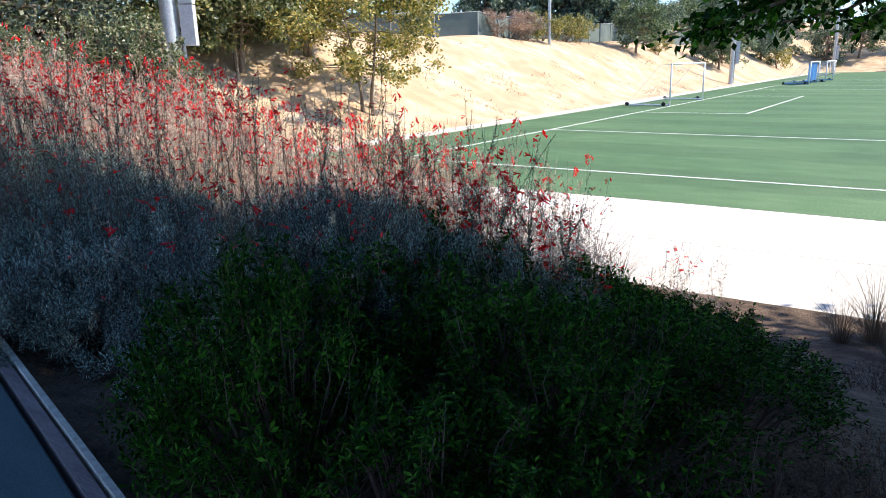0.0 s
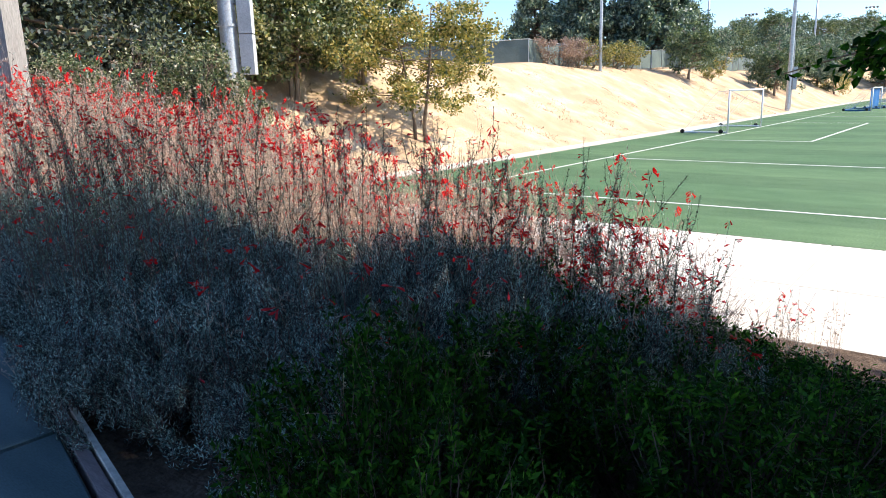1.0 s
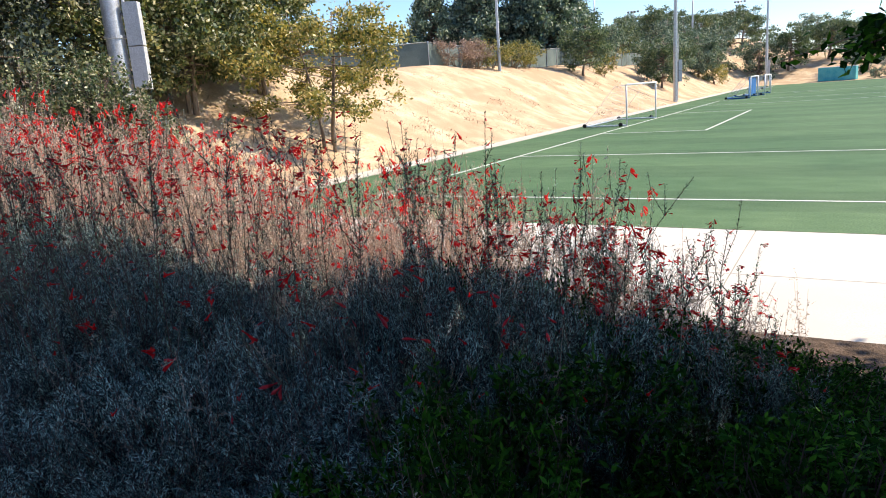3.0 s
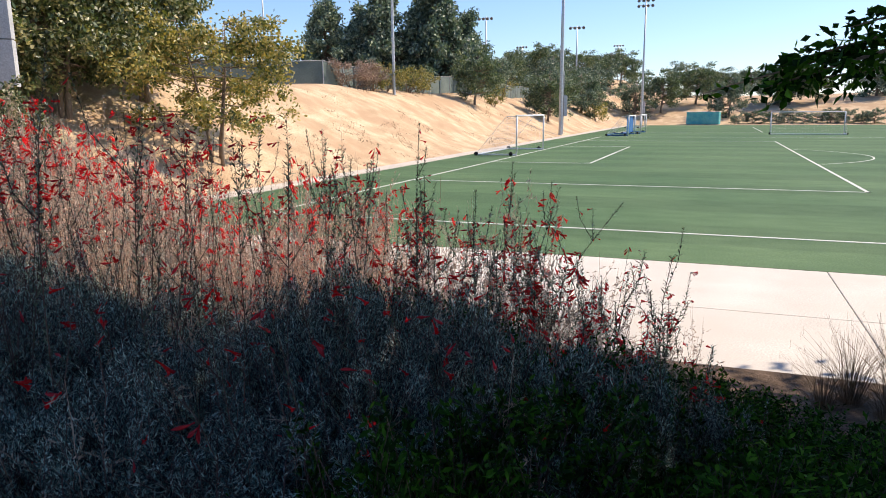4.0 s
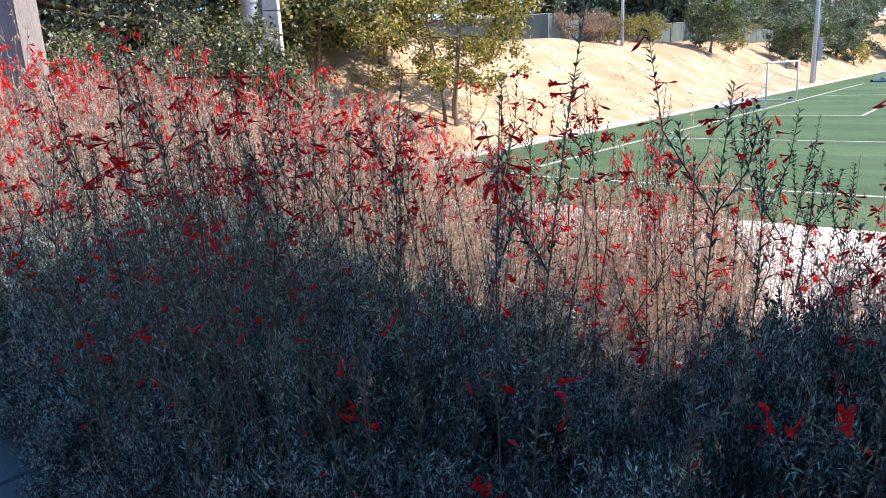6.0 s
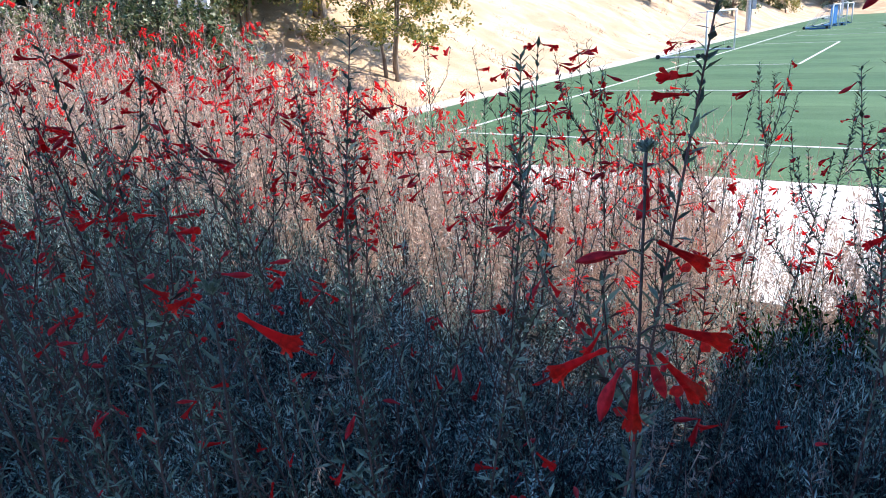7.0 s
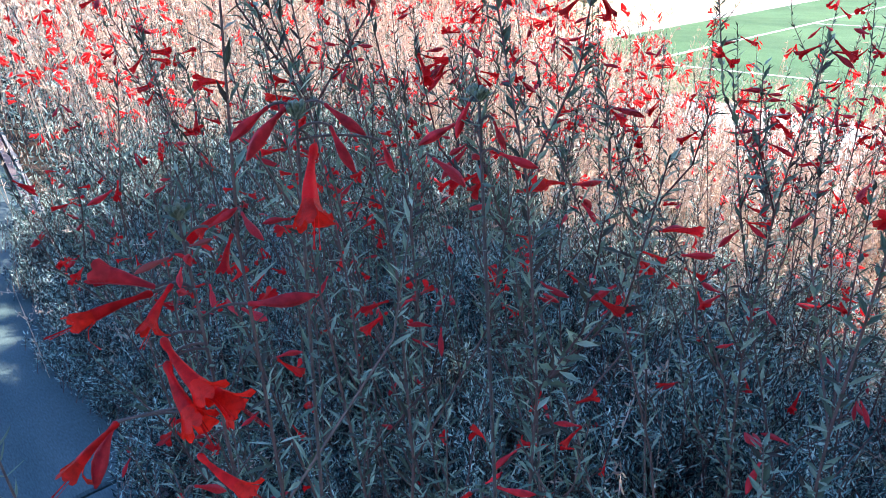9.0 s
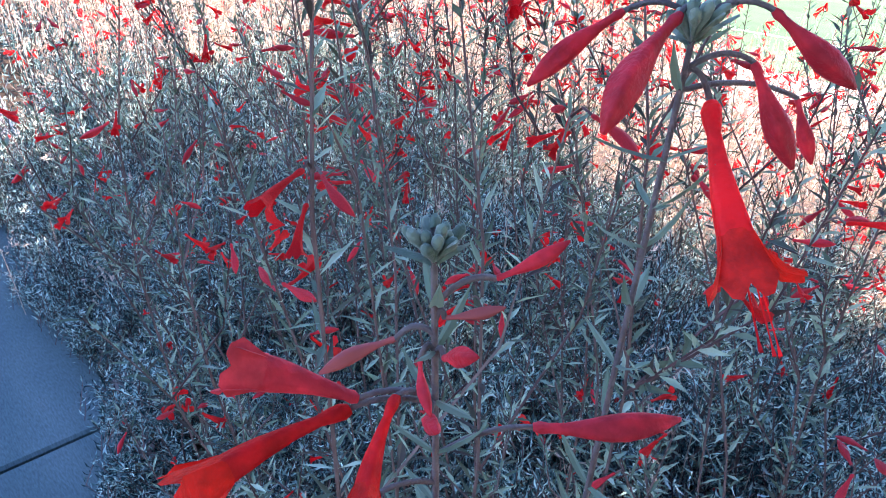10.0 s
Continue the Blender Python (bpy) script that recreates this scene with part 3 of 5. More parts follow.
# ---- trees ----
def tree_meshes(seed, height, spread, leaf, count, trunk_r, trunks=1, bare=0.28, squash=0.8, clumps=26, drop=0.0, flat=False, cone=False, tight=1.0):
    """Trunk with limbs, and a crown of small leaves gathered in uneven clumps."""
    rng = random.Random(seed)
    tg, cg = Geo(), Geo()
    ends = []
    for t in range(trunks):
        ang = rng.uniform(0, 6.28)
        off = Vector((math.cos(ang), math.sin(ang), 0)) * (0.12 * (trunks - 1))
        top = off * 4 + Vector((rng.uniform(-0.2, 0.2), rng.uniform(-0.2, 0.2), height * 0.72))
        mid = off * 1.6 + Vector((rng.uniform(-0.1, 0.1), rng.uniform(-0.1, 0.1), height * bare))
        pts = [off + Vector((0, 0, -0.25)), off * 1.1 + Vector((0, 0, height * bare * 0.5)), mid, (mid + top) / 2 + unit(rng) * 0.12, top]
        tg.tube(pts, [trunk_r * 1.25, trunk_r, trunk_r * 0.85, trunk_r * 0.5, trunk_r * 0.15], 7)
        for i in range(max(5, clumps // trunks)):
            s = rng.uniform(0.0, 1.0)
            base = mid.lerp(top, s)
            a = rng.uniform(0, 6.2832)
            reach = spread * ((1.05 - 0.85 * s) if cone else (0.45 + 0.6 * math.sin(math.pi * min(1, 0.22 + 0.75 * s)))) * rng.uniform(0.45, 1.0)
            end = base + Vector((math.cos(a) * reach, math.sin(a) * reach, reach * rng.uniform(0.1, 0.7) * squash - drop * rng.random()))
            end.z = min(end.z, height * rng.uniform(0.9, 1.0))
            knee = base.lerp(end, 0.5) + unit(rng) * 0.1 * reach
            r = trunk_r * (0.5 - 0.3 * s)
            tg.tube([base, knee, end], [r, r * 0.55, r * 0.15], 5)
            ends += [end, knee.lerp(end, 0.4)]
    for i in range(count):
        c = ends[rng.randrange(len(ends))]
        rad = spread * rng.uniform(0.10, 0.27) * tight
        p = c + unit(rng, 0.8) * rad * rng.random() ** 0.45
        d = unit(rng)
        d.z -= 0.25
        d.normalize()
        s = sidewise(d, rng)
        (cg.blade if flat else cg.leaf)(p, d, s, leaf * rng.uniform(0.7, 1.4), leaf * rng.uniform(0.45, 0.7), rng.uniform(-0.2, 0.3))
    return tg, cg


TREE_KINDS = {}


def tree_kind(key, material, label, **kw):
    tg, cg = tree_meshes(**kw)
    TREE_KINDS[key] = (tg.mesh("trunk", M_BARK, True), cg.mesh("crown", material), label)


def tree(key, x, y, size=1.0, turn=0.0, z=None, wide=1.0):
    tm, cm, label = TREE_KINDS[key]
    ob = thing("tree", label, "tree", "trees round the field", at=pose(x, y, land(x, y) if z is None else z, 0, 0, turn) @ Matrix.Diagonal((size * wide, size * wide, size, 1)))
    part("trunk", tm, None, ob)
    part("crown", cm, None, ob)
    return ob


tree_kind("yellow", M_TREE_Y, "young open tree with yellowing leaves on the dry slope", seed=3, height=5.6, spread=2.9, leaf=0.115, count=14500, trunk_r=0.05, trunks=3, bare=0.2, clumps=66, squash=0.6, drop=0.9, flat=True, tight=0.62)
tree_kind("oak", M_TREE, "leafy young oak on the dry slope", seed=5, height=5.4, spread=2.5, leaf=0.125, count=22000, trunk_r=0.075, trunks=2, bare=0.18, clumps=84, drop=0.9, flat=True, tight=0.72)
tree_kind("round", M_TREE_B, "rounded green tree on the far bank", seed=8, height=6.5, spread=3.0, leaf=0.21, count=7000, trunk_r=0.13, bare=0.12, clumps=56, drop=1.2, flat=True, tight=0.8)
tree_kind("dark", M_TREE_D, "dark evergreen tree with dense crown", seed=11, height=7.0, spread=3.0, leaf=0.22, count=7000, trunk_r=0.15, bare=0.05, clumps=60, drop=1.9, flat=True, tight=0.8)
tree_kind("deep", M_TREE_SHADE, "large tree with shade painted into its dark leaves behind the shrubs", seed=12, height=7.0, spread=3.0, leaf=0.12, count=24000, trunk_r=0.18, bare=0.05, clumps=56, drop=1.9, flat=True)
tree_kind("tall", M_TREE_D, "tall dark conifer-like tree behind the fence", seed=14, height=13.0, spread=4.4, leaf=0.32, count=16000, trunk_r=0.25, bare=0.06, clumps=120, squash=0.5, drop=0.8, flat=True, cone=True, tight=0.75)
tree_kind("bush", M_TREE_Y, "low olive-yellow shrub on the slope", seed=17, height=2.0, spread=1.5, leaf=0.13, count=2600, trunk_r=0.05, trunks=3, bare=0.08, clumps=26, flat=True)
tree_kind("pink", M_PINKBUSH, "low reddish dry shrub by the fence", seed=19, height=2.0, spread=1.6, leaf=0.12, count=2600, trunk_r=0.05, trunks=3, bare=0.08, clumps=26, flat=True)

tree("yellow", -7.2, 6.75, 1.34, 20, wide=1.12)
tree("oak", -10.6, 2.7, 1.4, 60)
tree("oak", -12.0, 8.0, 1.35, 60)
tree("oak", -14.0, 4.5, 1.6, 250)
tree("oak", -11.0, -0.6, 1.5, 300)
tree("round", -13.5, -3.0, 1.3, 10)
# the deep trees below wear leaves coloured as if in shade
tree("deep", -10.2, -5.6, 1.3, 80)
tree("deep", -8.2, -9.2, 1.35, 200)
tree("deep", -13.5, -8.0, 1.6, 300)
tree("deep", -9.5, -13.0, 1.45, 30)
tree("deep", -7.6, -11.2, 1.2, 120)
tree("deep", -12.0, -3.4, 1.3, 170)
tree("round", -17.0, 0.0, 1.7, 120)
tree("oak", -18.0, 10.0, 1.5, 33)
tree("round", -12.0, 53.5, 1.05, 40)
for i, (tx, ty, sz) in enumerate(((-31.6, 56.7, 1.12), (-28.6, 60.5, 1.1), (-25.7, 59.9, 1.28), (-19.8, 62.7, 1.36), (-22.5, 66.0, 1.3), (-17.5, 66.5, 1.05))):
    tree("tall", tx, ty, sz, 57 * i)
for i, (tx, ty, sz, kd) in enumerate(((-15.3, 33.2, 1.15, "pink"), (-15.2, 36.2, 1.2, "pink"), (-15.1, 38.6, 1.25, "bush"), (-15.0, 43.0, 1.25, "bush"), (-15.0, 46.0, 1.15, "bush"), (-7.6, 104.8, 1.9, "bush"), (-16.0, 76.0, 1.3, "bush"), (-12, 60, 0.8, "bush"))):
    tree(kd, tx, ty, sz, 73 * i)
for i, (tx, ty, sz) in enumerate(((-8.4, 72, 0.95), (-9.8, 79, 1.0), (-18.8, 84, 0.9), (-11, 92, 0.95), (-10, 104, 1.1), (-14, 112, 1.2), (-18, 98, 0.62),
                                  (-5, 140, 1.3), (-12, 135, 1.4), (0, 146, 1.5), (14, 142, 1.3), (-20, 128, 1.5), (-28, 118, 1.5))):
    tree("dark" if i % 3 else "round", tx, ty, sz * 1.2, 41 * i)
rng = random.Random(21)
for i in range(46):
    tx = -40 + i * 4.2 + rng.uniform(-1.5, 1.5)
    if noise.noise(Vector((tx * 0.09, 0, 2))) > 0.22:
        continue
    ty = 160 + rng.uniform(-8, 22) - max(0, tx - 20) * 0.25
    tree("round" if rng.random() < 0.5 else "dark", tx, ty, rng.uniform(1.2, 1.9), rng.uniform(0, 360), wide=1.15)


for i in range(22):
    tx = 15.5 + i * 2.3 + rng.uniform(-0.6, 0.6)
    tree("dark", tx, 131.5 + rng.uniform(-1.2, 2.5) - 0.22 * max(0.0, tx - 30), rng.uniform(0.34, 0.58), rng.uniform(0, 360), wide=1.35)


# ---- shade tree that overhangs the footpath ----
def canopy_tree(x, y, seed, region, count, label, limbs=90):
    """A broad tree: trunk, long limbs and a deep leafy roof over the given stretch of the plan, its outline set by
    where shade should fall.
    """
    rng = random.Random(seed)
    base = Vector((x, y, land(x, y)))
    ob = thing("shade_tree", label, "tree", "shade trees", at=pose(x, y, base.z))
    tg, cg = Geo(), Geo()
    tg.tube([Vector((0, 0, -0.3)), Vector((0.05, 0, 1.2)), Vector((-0.1, 0.1, 2.6)), Vector((-0.3, 0.0, 4.6)), Vector((-0.4, 0, 6.5))], [0.34, 0.26, 0.22, 0.16, 0.06], 10)
    ends = []
    x0, x1, y0, y1 = region
    while len(ends) < 3 * limbs:
        tx, ty = rng.uniform(x0, x1), rng.uniform(y0, y1)
        if ty > -11.95 + (tx - 10.0) * 0.42 + 0.6 * max(0.0, tx - 12.6) + 0.4 * max(0.0, tx - 14.2):
            continue
        end = Vector((tx, ty, rng.uniform(4.7, 8.2))) - base
        st = Vector((-0.2, 0, rng.uniform(2.6, 5.0)))
        knee = st.lerp(end, 0.5) + Vector((0, 0, rng.uniform(0.2, 0.7)))
        tg.tube([st, knee, end], [0.08, 0.045, 0.012], 5)
        ends += [end, knee.lerp(end, 0.6), knee.lerp(end, 0.82)]
    for i in range(count):
        c = ends[rng.randrange(len(ends))]
        p = c + unit(rng, 0.7) * 1.05 * rng.random() ** 0.5
        if p.z + base.z < 4.05:
            continue
        # leaves whose shadow would land on the far footpath are dropped to let sun in
        fall = p + base - SUN * ((p.z + base.z - WALK_Z) / SUN.z)
        if fall.x < 7.0 + rng.uniform(-0.3, 0.3) and fall.y < walk_edge(fall.x) - 0.36 + rng.uniform(-0.1, 0.1):
            continue
        d = unit(rng)
        d.z -= 0.3
        d.normalize()
        # larger leaves where the unseen roof has to keep sun off the footpath
        big = 1.5 if p.y + base.y < -12.6 else 1.0
        cg.blade(p, d, sidewise(d, rng), rng.uniform(0.14, 0.22) * big, rng.uniform(0.10, 0.14) * big)
    part("trunk", tg, M_BARK, ob, smooth=True)
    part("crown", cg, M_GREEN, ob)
    return ob, base


def shade_tree():
    rng = random.Random(31)
    ob, base = canopy_tree(17.0, -11.6, 31, (9.0, 24, -16.2, -5.2), 68000, "large leafy tree that shades the footpath and bed", 260)
    # out of view: a second crown added to darken the bed's foreground
    canopy_tree(19.5, -19.0, 32, (11.0, 26, -23, -14), 74000, "unseen leafy tree added behind the footpath to block sky light", 130)
    # the low bough that hangs over the walk
    bg, lg = Geo(), Geo()
    root = Vector((15.6, -11.0, 4.6)) - base
    twigs = [[root, Vector((14.2, -11.6, 3.75)) - base, Vector((13.0, -12.0, 3.22)) - base, Vector((11.6, -12.2, 2.82)) - base],
             [Vector((14.2, -11.6, 3.7)) - base, Vector((13.3, -12.4, 3.4)) - base, Vector((12.2, -12.7, 3.08)) - base],
             [Vector((13.4, -11.8, 3.35)) - base, Vector((12.7, -11.8, 2.98)) - base, Vector((11.95, -11.9, 2.86)) - base],
             [Vector((14.2, -11.6, 3.7)) - base, Vector((13.4, -11.4, 3.1)) - base, Vector((12.7, -11.6, 2.88)) - base],
             [Vector((14.2, -11.6, 3.7)) - base, Vector((13.6, -12.3, 3.1)) - base, Vector((12.9, -12.5, 2.92)) - base],
             [Vector((13.0, -12.0, 3.22)) - base, Vector((12.4, -12.35, 3.0)) - base, Vector((11.9, -12.35, 2.84)) - base],
             [Vector((13.0, -12.0, 3.22)) - base, Vector((12.4, -12.1, 3.08)) - base, Vector((12.0, -12.2, 2.97)) - base]]
    for tw in twigs:
        bg.tube(tw, [0.03, 0.018, 0.01, 0.004][-len(tw):], 5)
        for j in range(340):
            s = rng.random() ** 0.8 * (len(tw) - 1)
            i = min(int(s), len(tw) - 2)
            p = tw[i].lerp(tw[i + 1], s - i)
            spreadr = 0.21 * (1.2 - s / len(tw))
            p = p + unit(rng) * spreadr * rng.random()
            d = (unit(rng) + Vector((-0.5, 0, -0.5))).normalized()
            lg.leaf(p, d, sidewise(d, rng), rng.uniform(0.04, 0.082), rng.uniform(0.024, 0.042), rng.uniform(-0.1, 0.3))
    part("bough", bg, M_BARK, ob)
    part("bough_leaves", lg, M_GREEN, ob, "dark broad leaves of a low bough")


shade_tree()


# ---- California fuchsia ----
def flower_geo(g, base, d, side, length, open_lobes=True, fine=False, stamens=True, lobes=None, fat=1.0):
    """A tubular blossom: narrow neck, swelling tube, four flared notched lobes and stamens."""
    c = d.cross(side).normalized()
    lobes = g if lobes is None else lobes
    sides = 16 if fine else 4
    if open_lobes:
        prof = [(0, 0.032), (0.04, 0.048), (0.10, 0.044), (0.17, 0.032), (0.32, 0.044), (0.48, 0.062), (0.60, 0.074), (0.68, 0.078)] if fine else [(0, 0.05), (0.45, 0.11), (0.78, 0.15)]
    else:
        prof = [(0, 0.030), (0.05, 0.046), (0.11, 0.037), (0.22, 0.043), (0.36, 0.070), (0.50, 0.096), (0.63, 0.104), (0.76, 0.090), (0.89, 0.056), (1.0, 0.016)] if fine else [(0, 0.04), (0.55, 0.14), (1.0, 0.03)]
    prof = [(s, r * (fat if s > 0.15 else 1.0)) for s, r in prof]
    rings = []
    for s, r in prof:
        bend = side * (length * 0.05 * math.sin(math.pi * s)) if fine else Vector()
        rings += [tuple(base + bend + d * (length * s) + (side * math.cos(6.2832 * k / sides) + c * math.sin(6.2832 * k / sides)) * (r * length * (1 + (0.15 * min(1.0, 1.6 * s) * math.cos(6.2832 * 4 * k / sides) if fine else 0)))) for k in range(sides)]
    faces = [(i * sides + k, i * sides + (k + 1) % sides, (i + 1) * sides + (k + 1) % sides, (i + 1) * sides + k) for i in range(len(prof) - 1) for k in range(sides)]
    if not open_lobes and fine:
        faces.append(tuple((len(prof) - 1) * sides + k for k in range(sides)))
    g.add(rings, faces)
    if open_lobes:
        mouth = base + d * length * (prof[-1][0] - 0.02) + (side * (length * 0.05 * math.sin(math.pi * prof[-1][0])) if fine else Vector())
        for k in range(4):
            a = 6.2832 * (k + 0.5) / 4
            o = side * math.cos(a) + c * math.sin(a)
            t = -side * math.sin(a) + c * math.cos(a)
            rr = prof[-1][1] * length
            b0, b1 = mouth + o * rr - t * rr * 0.8, mouth + o * rr + t * rr * 0.8
            e0 = mouth + o * rr * 1.9 + d * length * 0.28 - t * rr * 0.55
            e1 = mouth + o * rr * 1.9 + d * length * 0.28 + t * rr * 0.55
            if fine:
                flare = (0.9, 3.2, 1.5, 0.4)[k] * (1.0 if fat == 1.0 else 0.12)
                grow = (1.15, 1.4, 1.2, 1.1)[k] * (1.0 if fat == 1.0 else 0.75)
                v = []
                for s, w, dip in ((0.0, 0.80, 0.0), (0.3, 1.1, 0.0), (0.65, 1.45, 0.0), (1.0, 1.0, 0.5)):
                    lift = rr * (0.97 + 1.25 * flare * s ** 1.4)
                    for u in (-1.0, -0.5, 0.0, 0.5, 1.0):
                        back = dip * (1 - abs(u) * 1.5 if abs(u) < 0.6 else (abs(u) - 0.5) * 0.8)
                        v.append(tuple(mouth + o * (lift - rr * 0.22 * u * u * (1 - 0.5 * s)) + t * (rr * w * u) + d * length * 0.34 * grow * max(0.0, s - back * 0.5) * (1 - 0.25 * flare * s)))
                lobes.add(v, [(i * 5 + j, i * 5 + j + 1, i * 5 + j + 6, i * 5 + j + 5) for i in range(3) for j in range(4)])
            else:
                g.add([tuple(v) for v in (b0, b1, e1, e0)], [(0, 1, 2, 3)])
        if fine and stamens:
            for k in range(5):
                o = unit(random.Random(k)) * length * 0.06
                g.tube([mouth + o * 0.5, mouth + d * length * 0.45 + o], length * 0.009, 3, False)


class Blooms:
    """Keeps the place of each blossom, so that every one becomes an object of its own."""

    def __init__(self, size=1.0):
        self.at = []
        self.size = size

    def bloom(self, base, d, side, length, is_open):
        length *= self.size
        c = d.cross(side).normalized()
        m = Matrix((side * length, c * length, d * length)).transposed().to_4x4()
        m.translation = base
        self.at.append((m, is_open))


def bloom(fg, base, d, side, length, is_open):
    if isinstance(fg, Blooms):
        fg.bloom(base, d, side, length, is_open)
    else:
        flower_geo(fg, base, d, side, length, is_open)


def blossom_mesh(is_open):
    g = Geo()
    flower_geo(g, Vector(), Vector((0, 0, 1)), Vector((1, 0, 0)), 1.0, is_open, True, False)
    return g.mesh("blossom", M_PETAL if is_open else M_PETAL_BUD, True)


def dress(rng, sg, lg, fg, pts, start, step, leaf_len, n_flowers, near, top_share=0.45, broad=1.0):
    """Paired narrow leaves and nodding blossoms along a bent stem."""
    n = len(pts) - 1
    length = sum((q - p).length for p, q in zip(pts, pts[1:]))

    def along(s):
        k = min(int(s * n), n - 1)
        return pts[k].lerp(pts[k + 1], s * n - k), (pts[k + 1] - pts[k]).normalized()
    z, turn = start * length, rng.uniform(0, 6.28)
    while z < length:
        s = z / length
        p, t = along(s)
        a0 = t.cross(Vector((0.3, 0.8, 0.5))).normalized()
        b0 = t.cross(a0)
        turn += 1.57 + rng.uniform(-0.4, 0.4)
        for k in (0, 3.14159):
            a = turn + k + rng.uniform(-0.3, 0.3)
            o = a0 * math.cos(a) + b0 * math.sin(a)
            d = (o + t * rng.uniform(0.1, 1.2)).normalized()
            ln = leaf_len * rng.uniform(0.65, 1.3) * (1.0 - 0.3 * s * s)
            (lg.leaf if near else lg.blade)(p, d, t.cross(o).normalized(), ln, ln * broad * rng.uniform(0.12, 0.19), -0.2)
        z += step * rng.uniform(0.7, 1.4) * (1.0 - 0.55 * s * s)
    spot, way = 0.9, 0.0
    for i in range(n_flowers):
        if i % 4 == 0:
            spot = 1.0 - (top_share if near else 0.3) * rng.random() ** 1.6
            way = rng.uniform(0, 6.2832)
        p, t = along(max(0.0, min(1.0, spot + rng.uniform(-0.02, 0.02))))
        a = way + rng.gauss(0, 0.9)
        out = Vector((math.cos(a), math.sin(a), rng.uniform(-1.2, 0.2))).normalized()
        q = p + Vector((out.x, out.y, 0.25)) * rng.uniform(0.006, 0.014)
        if near:
            sg.tube([p, p.lerp(q, 0.5) + Vector((0, 0, 0.004)), q], 0.0009, 3, False)
        bloom(fg, q, out, sidewise(out, rng), rng.uniform(0.029, 0.043) if near else rng.uniform(0.030, 0.046), rng.random() < 0.55)


def stalk(rng, sg, lg, fg, base, height, lean, leaf_step, leaf_len, n_flowers, near, shoots=2, thick=1.0):
    """One upright stem with side shoots, narrow leaves and nodding blossoms near its top."""
    bend = unit(rng, 0.0) * lean
    sway = unit(rng, 0.0) * 0.035 * height
    pts = [base + Vector((bend.x * s * s, bend.y * s * s, height * s)) + sway * math.sin(s * 5.0) + (unit(rng) * 0.012 * height if 0 < s < 1 else Vector())
           for s in (0, 0.2, 0.4, 0.6, 0.8, 1.0)]
    sg.tube(pts, [r * thick for r in (0.0027, 0.0023, 0.002, 0.0017, 0.0014, 0.0008)], 4 if near else 3, False)
    dress(rng, sg, lg, fg, pts, 0.12, leaf_step, leaf_len, n_flowers, near)
    for k in range(shoots):
        i = rng.randint(2, 4)
        b = pts[i].lerp(pts[i - 1], rng.random())
        a = rng.uniform(0, 6.2832)
        o = Vector((math.cos(a), math.sin(a), 0))
        ln = height * rng.uniform(0.10, 0.22)
        sp = [b, b + o * ln * 0.35 + Vector((0, 0, ln * 0.45)), b + o * ln * 0.5 + Vector((0, 0, ln))]
        sg.tube(sp, [0.0016 * thick, 0.0012 * thick, 0.0006], 3, False)
        dress(rng, sg, lg, fg, sp, 0.1, leaf_step * 0.85, leaf_len * 0.9, max(0, n_flowers // (2 if near else 4) + rng.randint(-1, 0)), near, 0.6)


def leafy_body(rng, lg, sg, radius, height, count, leaf_len, near):
    """The twiggy lower part: short shoots that each end in a tuft of grey leaves."""
    centre = Vector()
    for i in range(count):
        if i % 15 == 0 or not near:
            a, r = rng.uniform(0, 6.2832), radius * rng.random() ** 0.5
            top = height * (1 - 0.45 * (r / radius) ** 2) * rng.uniform(0.25, 1.0)
            centre = Vector((math.cos(a) * r, math.sin(a) * r, top))
        stray = unit(rng) * rng.uniform(0.01, 0.062)
        p = centre + (Vector((stray.x, stray.y, stray.z * 1.7)) if near else Vector())
        lean = Vector((math.cos(a), math.sin(a), 0)) * 0.25 * (r / radius)
        d = (Vector((0, 0, 1)) + lean + unit(rng) * 0.6).normalized()
        q = p - d * 0.10
        if near:
            sg.tube([q, p], [0.0016, 0.0008], 3, False)
        if near:
            a0 = sidewise(d, rng)
            b0 = d.cross(a0)
            turn = rng.uniform(0, 3.14)
            for k in range(8):
                s = 0.15 + 0.85 * k / 7
                turn += 1.57 + rng.uniform(-0.3, 0.3)
                for e in (0, 3.1416):
                    o = a0 * math.cos(turn + e) + b0 * math.sin(turn + e)
                    w = (o + d * rng.uniform(0.1, 0.9) * (0.6 + s) + unit(rng) * 0.25).normalized()
                    ln = leaf_len * rng.uniform(0.7, 1.25) * (1.2 - 0.4 * s)
                    lg.bent(q.lerp(p, s), w, d, d.cross(o).normalized(), ln, ln * rng.uniform(0.13, 0.2))
        else:
            for k in range(6):
                o = (d * rng.uniform(0.2, 1.0) + unit(rng)).normalized()
                ln = leaf_len * rng.uniform(0.6, 1.2)
                lg.blade(q.lerp(p, rng.random()), o, sidewise(o, rng), ln, ln * rng.uniform(0.13, 0.20))


